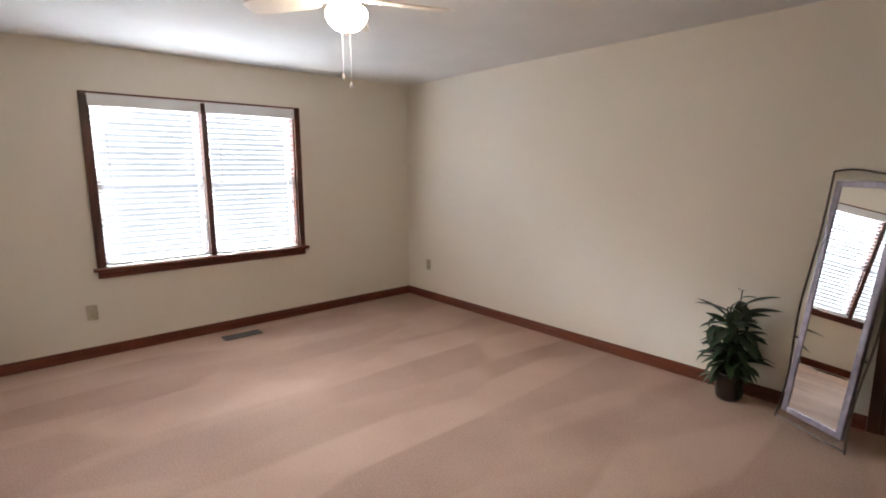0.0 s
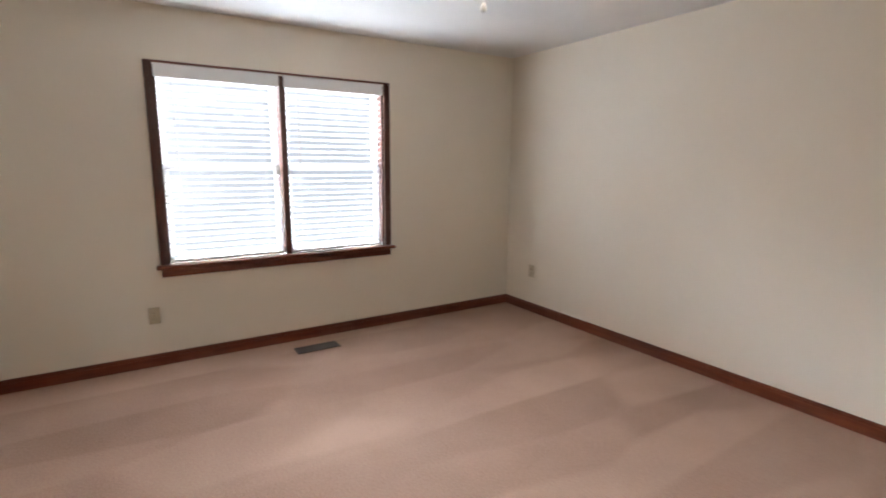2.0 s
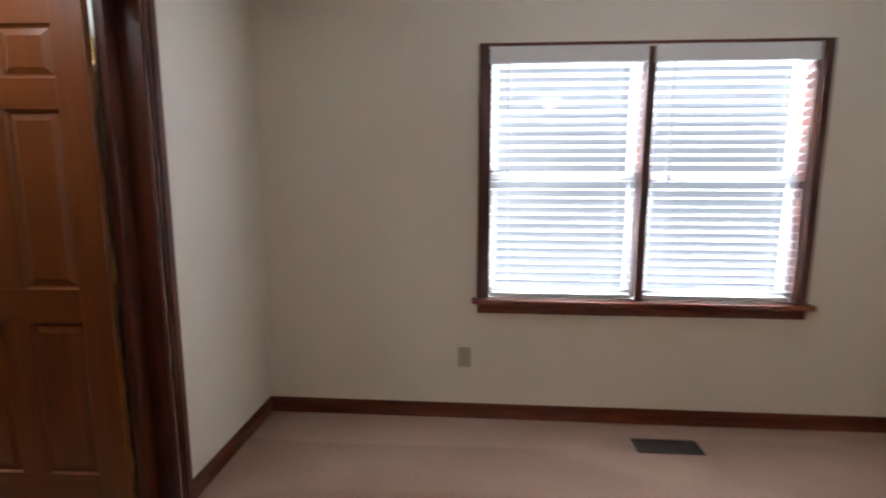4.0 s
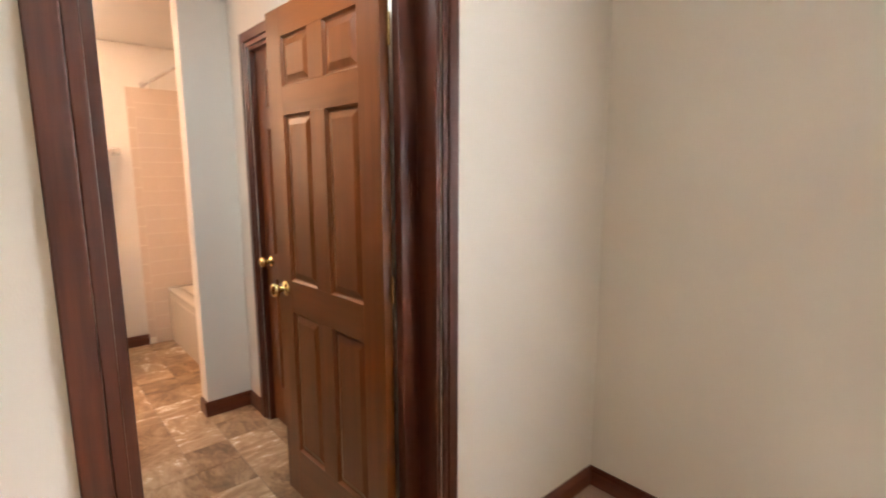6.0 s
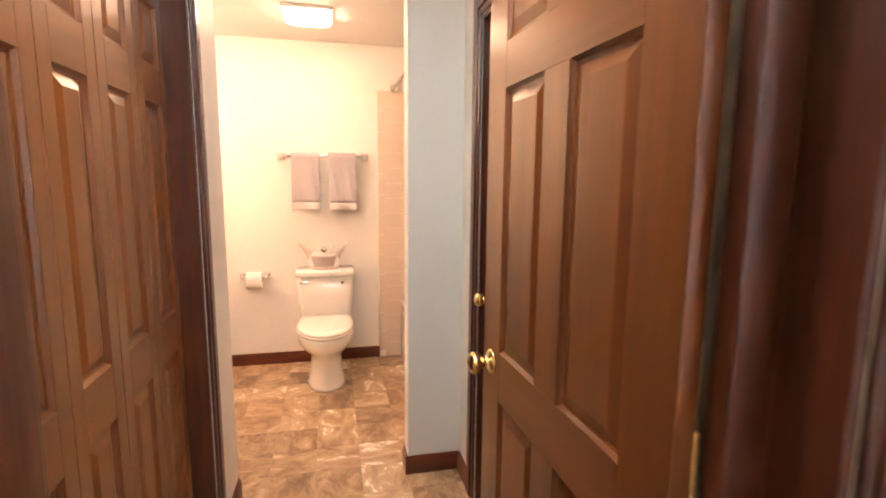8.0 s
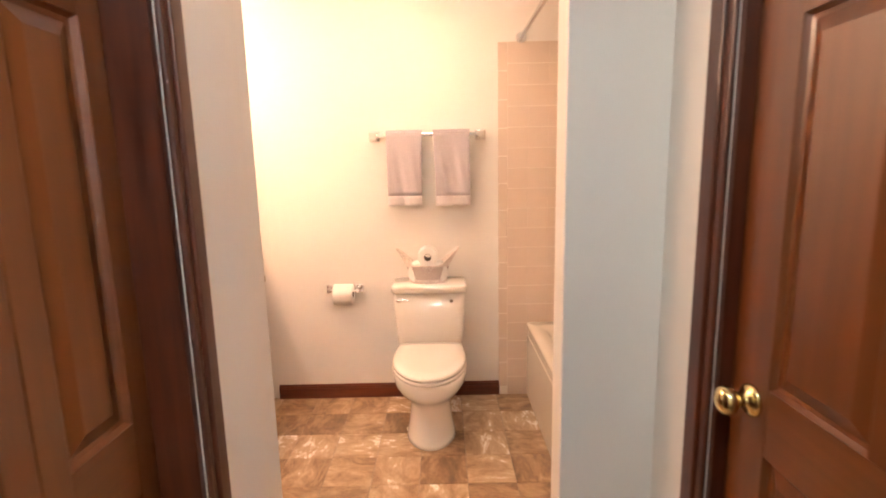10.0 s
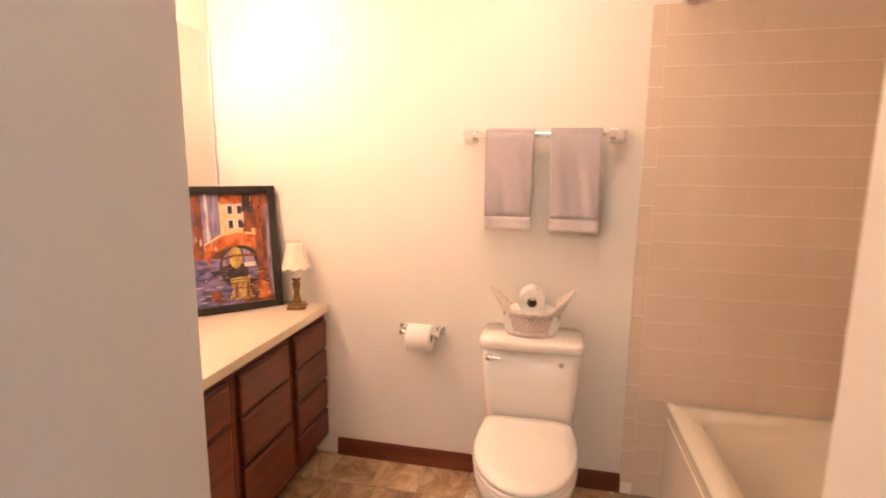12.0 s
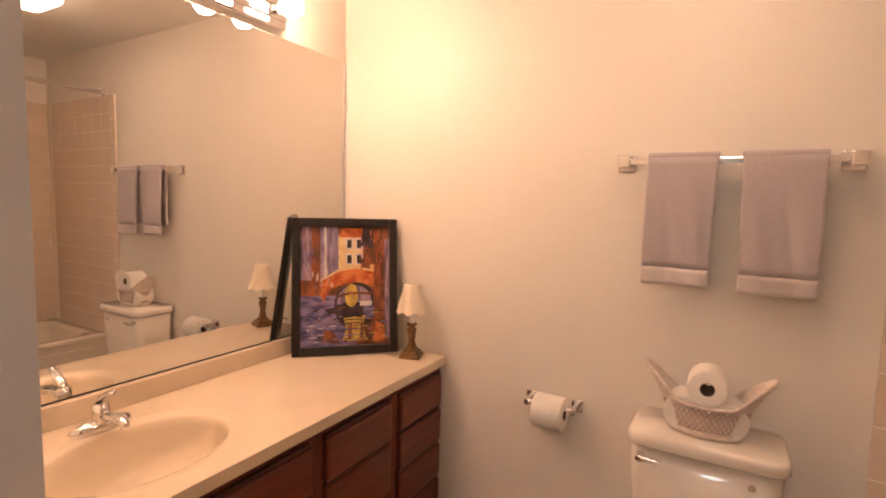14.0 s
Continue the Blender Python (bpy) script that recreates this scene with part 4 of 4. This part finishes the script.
def ceiling_light(x, y, mat, label):
    cl = thing("ceiling_light", label, "light fixture", pose(x, y, HT), "square ceiling lights")
    part("base", boxes((-.14, .14, -.14, .14, -.022, 0), bevel=0.003), M_WHITE, cl)
    part("diffuser", loft([tring(-.13, .13, -.13, .13, -.023, .02), tring(-.128, .128, -.128, .128, -.036, .03), tring(-.11, .11, -.11, .11, -.050, .04), tring(-.08, .08, -.08, .08, -.054, .04)]), mat, cl, "lit frosted glass diffuser", True)


ceiling_light(-3.56, 2.848, M_DIFF, "square frosted ceiling light in the bathroom, lit")
# no lamp known here: unseen fill, added to brighten the passage walls
ceiling_light(-1.26, 2.96, M_PASS_FILL, "unseen square fill light added on the passage ceiling")

# ---------------- on the vanity ----------------
PW, PH = 0.43, 0.56
pf = thing("framed_picture", "black-framed canal bridge painting leaning on the vanity top", "picture", PIC_POSE)
for r in ((0, .034, 0, PH), (PW - .034, PW, 0, PH), (.034, PW - .034, 0, .034), (.034, PW - .034, PH - .034, PH)):
    bm = boxes((r[0], r[1], -.022, 0.0, r[2], r[3]), bevel=0.004)
    part("frame_side", bm, M_BLACK, pf)
part("backing", boxes((.004, PW - .004, 0.0005, .004, .004, PH - .004)), M_BLACK, pf)


def paint(name, a, b, scale=14, stretch=(1, 1, 1), spread=(0.4, 0.6)):
    return material(name, a, 0.4, colour2=b, scale=scale, stretch=stretch, spread=spread, bump=0.3, bump_scale=90)


P_DARK = paint("paint_umber", (0.10, 0.035, 0.02), (0.28, 0.10, 0.05), 18)
P_VIO = paint("paint_violet", (0.13, 0.09, 0.17), (0.34, 0.26, 0.36), 22, (4, 1, .5))
P_LIL = paint("paint_lilac", (0.30, 0.25, 0.36), (0.16, 0.12, 0.22), 20, (4, 1, .5))
P_RUST = paint("paint_rust", (0.12, 0.04, 0.025), (0.30, 0.085, 0.03), 16, (2, 1, .7))
P_ORANGE = paint("paint_orange", (0.36, 0.065, 0.018), (0.62, 0.20, 0.06), 25)
P_CREAM = paint("paint_ochre", (0.62, 0.44, 0.20), (0.70, 0.55, 0.32), 20)
P_YEL = paint("paint_yellow", (0.62, 0.46, 0.10), (0.34, 0.24, 0.06), 30)
P_BLUE = paint("paint_water", (0.05, 0.05, 0.14), (0.24, 0.19, 0.36), 16, (1, 1, 3))
P_INK = paint("paint_ink", (0.012, 0.01, 0.015), (0.05, 0.03, 0.04), 30)
P_PALE = paint("paint_pale", (0.66, 0.62, 0.60), (0.48, 0.46, 0.52), 30)
depth_k = [0]


def daub(pts, mat):
    """A flat patch of paint; local (u, v) from 0 to 1 over the picture."""
    depth_k[0] += 1
    y = -0.002 - depth_k[0] * 0.00012
    bm = bmesh.new()
    vs = [bm.verts.new((.034 + (PW - .068) * u, y, .034 + (PH - .068) * v)) for u, v in pts]
    f = bm.faces.new(vs)
    if f.normal.y > 0:
        f.normal_flip()
    part("painted_patch", bm, mat, pf)


def rect(u0, u1, v0, v1, mat):
    daub(((u0, v0), (u1, v0), (u1, v1), (u0, v1)), mat)


rect(0, 1, 0, 1, P_DARK)
rect(0, .30, .42, 1, P_RUST)
rect(.0, .12, .55, 1, P_VIO)
rect(.22, .42, .56, 1, P_LIL)
rect(.26, .29, .56, 1, P_PALE)
rect(.42, .70, .60, .93, P_CREAM)
daub(((.42, .91), (.76, .91), (.72, .99), (.46, .98)), P_ORANGE)
for u in (.50, .61):
    for v in (.69, .82):
        rect(u, u + .09, v - .01, v + .085, P_PALE)
        rect(u + .02, u + .07, v, v + .07, P_INK)
daub(((.68, .84), (.80, .80), (.92, .98), (.70, 1.0)), P_INK)
rect(.70, .92, .58, .82, P_RUST)
rect(.78, .95, .58, .68, P_CREAM)
rect(.86, .92, .60, .66, P_INK)
rect(.0, .62, 0, .42, P_BLUE)
daub(((.55, .02), (1, .02), (1, .30), (.60, .36)), P_DARK)
arc = [(.60 + .36 * math.cos(a), .32 + .26 * math.sin(a)) for a in [math.pi * k / 14 for k in range(15)]]
daub([(.98, .40), (.98, .52), (.80, .62), (.60, .645), (.42, .62), (.24, .54), (.22, .42)] + [(.60 - .34 * math.cos(a), .36 + .17 * math.sin(a)) for a in [math.pi * k / 10 for k in range(11)]], P_ORANGE)
daub([(.22, .54), (.42, .62), (.60, .645), (.80, .62), (.98, .53), (.98, .545), (.80, .64), (.60, .665), (.42, .64), (.22, .555)], P_CREAM)
daub([(.62 + .25 * math.cos(a), .33 + .20 * math.sin(a)) for a in [2 * math.pi * k / 22 for k in range(22)]], P_INK)
daub([(.60 + .20 * math.cos(a), .36 + .145 * math.sin(a)) for a in [math.pi * k / 14 for k in range(15)]], P_VIO)
daub([(.565 + .075 * math.cos(a), .42 + .10 * math.sin(a)) for a in [2 * math.pi * k / 14 for k in range(14)]], P_YEL)
daub(((.40, .40), (.56, .43), (.80, .42), (.80, .445), (.56, .45), (.40, .42)), P_DARK)
daub(((.26, .31), (.50, .33), (.60, .30), (.50, .27), (.30, .27)), P_INK)
rect(.66, .80, .33, .37, P_PALE)
rect(.70, .82, .22, .33, P_BLUE)
rect(.82, .90, .20, .98, P_RUST)
rect(.90, .96, .05, .98, P_DARK)
daub(((.46, .04), (.74, .03), (.70, .15), (.72, .25), (.48, .23), (.50, .13)), P_YEL)
daub(((.52, .05), (.56, .05), (.58, .20), (.53, .17)), P_DARK)
daub(((.66, .06), (.70, .05), (.70, .22), (.67, .17)), P_RUST)
for v in (.08, .13, .18, .21):
    daub(((.47, v), (.60, v + .006), (.73, v), (.62, v + .014), (.50, v + .012)), P_BLUE if v < .15 else P_INK)
daub(((.22, .03), (.44, .03), (.36, .12), (.26, .14)), P_RUST)
daub(((.80, .03), (.95, .03), (.94, .16), (.84, .20)), P_ORANGE)
rect(.95, 1, .05, .9, P_VIO)
rp2 = random.Random(8)
for zone, mats, cnt in (((.02, .40, .45, .97), (P_RUST, P_LIL, P_VIO, P_DARK, P_DARK, P_PALE), 40), ((.02, .55, .03, .40), (P_BLUE, P_VIO, P_INK, P_INK, P_DARK, P_PALE), 46), ((.55, .97, .03, .34), (P_YEL, P_RUST, P_BLUE, P_INK, P_DARK), 36), ((.66, .97, .60, .97), (P_DARK, P_INK, P_DARK, P_RUST, P_ORANGE), 30)):
    for k in range(cnt):
        u, v = rp2.uniform(zone[0], zone[1] - .06), rp2.uniform(zone[2], zone[3] - .05)
        w, h = (rp2.uniform(.02, .09), rp2.uniform(.006, .016)) if zone[3] < .45 else (rp2.uniform(.006, .02), rp2.uniform(.03, .10))
        w, h = min(w, .97 - u), min(h, .98 - v)
        daub(((u, v), (u + w, v + h * .2), (u + w * .9, v + h), (u + w * .1, v + h * .8)), mats[rp2.randrange(len(mats))])

lp = thing("table_lamp", "small bronze table lamp with pale scalloped fabric shade", "lamp", pose(-4.108, 1.825, VZ + .035, 0, 0, 20))
part("base", boxes((-.042, .042, -.042, .042, 0, .014), (-.034, .034, -.034, .034, .012, .028), (-.022, .022, -.022, .022, .026, .040), bevel=0.004), M_BRONZE, lp)
part("stem", lathe(((0.016, .038), (0.019, .05), (0.013, .07), (0.017, .10), (0.020, .118), (0.012, .126), (0.022, .136), (0.020, .142), (0, .143)), 10), M_BRONZE, lp, smooth=True)
part("candle_tube", rods(((0, 0, .142), (0, 0, .205), .011), seg=16), M_WHITE, lp, "cream candle sleeve")
rings = []
for f in range(9):
    ff = f / 8
    r = 0.066 - 0.034 * ff ** 0.8
    rings.append([Vector((r * (1 + .03 * math.cos(8 * a)) * math.cos(a), r * (1 + .03 * math.cos(8 * a)) * math.sin(a), .190 + .115 * ff - (0.006 * (1 - ff) * math.cos(8 * a)))) for a in [2 * math.pi * k / 48 for k in range(48)]])
inner = [[Vector((p.x * .96, p.y * .96, p.z)) for p in r] for r in reversed(rings)]
part("shade", loft(rings + inner + [rings[0]], close=False), M_SHADE, lp, "pale pleated fabric shade", True)
part("cord", tube([(-.04, -.01, .006), (-.07, -.03, .014), (-.10, -.02, .03), (-.13, -.04, .012), (-.17, -.06, .004)], 0.0028, 6), M_BLACK, lp, "thin dark cord")

# ---------------- floor tiles and wall tiles ----------------
TS = 0.215
TILE = mesh_from("tile", boxes((0.0012, TS - .0012, 0.0012, TS - .0012, -.004, 0.0), bevel=0.0012), M_VINYL)
nx, ny = 16, 14
rt = random.Random(3)
for i in range(nx):
    for j in range(ny):
        x, y = -4.205 + i * TS, 1.35 + j * TS
        if x > XE - .12 and not (2.35 < y < 3.60):
            continue
        if x + TS > -0.86:
            continue
        o = new("tile", TILE)
        o.parent = floor_bath
        o.matrix_basis = pose(x + TS / 2, y + TS / 2, 0, 0, 0, 90 * rt.randrange(4)) @ Matrix.Translation((-TS / 2, -TS / 2, 0))

CT = 0.113
NOSE_W, NOSE_H = 0.052, 0.1525
WT = mesh_from("tile", boxes((0, .009, 0.0003, CT - .0003, 0.0011, CT - .0011), bevel=0.0012), M_CERAM)
NOSE = mesh_from("bullnose_tile", boxes((0, .0095, 0.0, NOSE_W - .0004, 0.0011, NOSE_H - .0011), bevel=0.0035), M_CERAM)
surround = thing("tile_surround", "beige glazed square tile round the tub", "tiled wall", kind="structure")
part("grout_end", boxes((XT + .0005, XT + .0098, 3.304, YN - .001, 0, 2.034)), M_GROUT, surround)
part("grout_back", boxes((XT + .0005, -2.7055, YN - .0082, YN - .0005, TZ - .02, 2.034)), M_GROUT, surround)
for k in range(18):
    for j in range(8):
        y = 3.302 + NOSE_W + j * CT
        if y + CT > YN + .03:
            continue
        o = new("tile", WT)
        o.parent = surround
        o.matrix_basis = pose(XT + .002, y, k * CT)
for k in range(13):
    o = new("bullnose_tile", NOSE)
    o.parent = surround
    o.matrix_basis = pose(XT + .002, 3.302, 0.052 + k * NOSE_H)
for k in range(4, 18):
    for j in range(13):
        o = new("tile", WT)
        o.parent = surround
        o.matrix_basis = pose(XT + .012 + (j + 1) * CT, YN - .010, k * CT, 0, 0, 90)
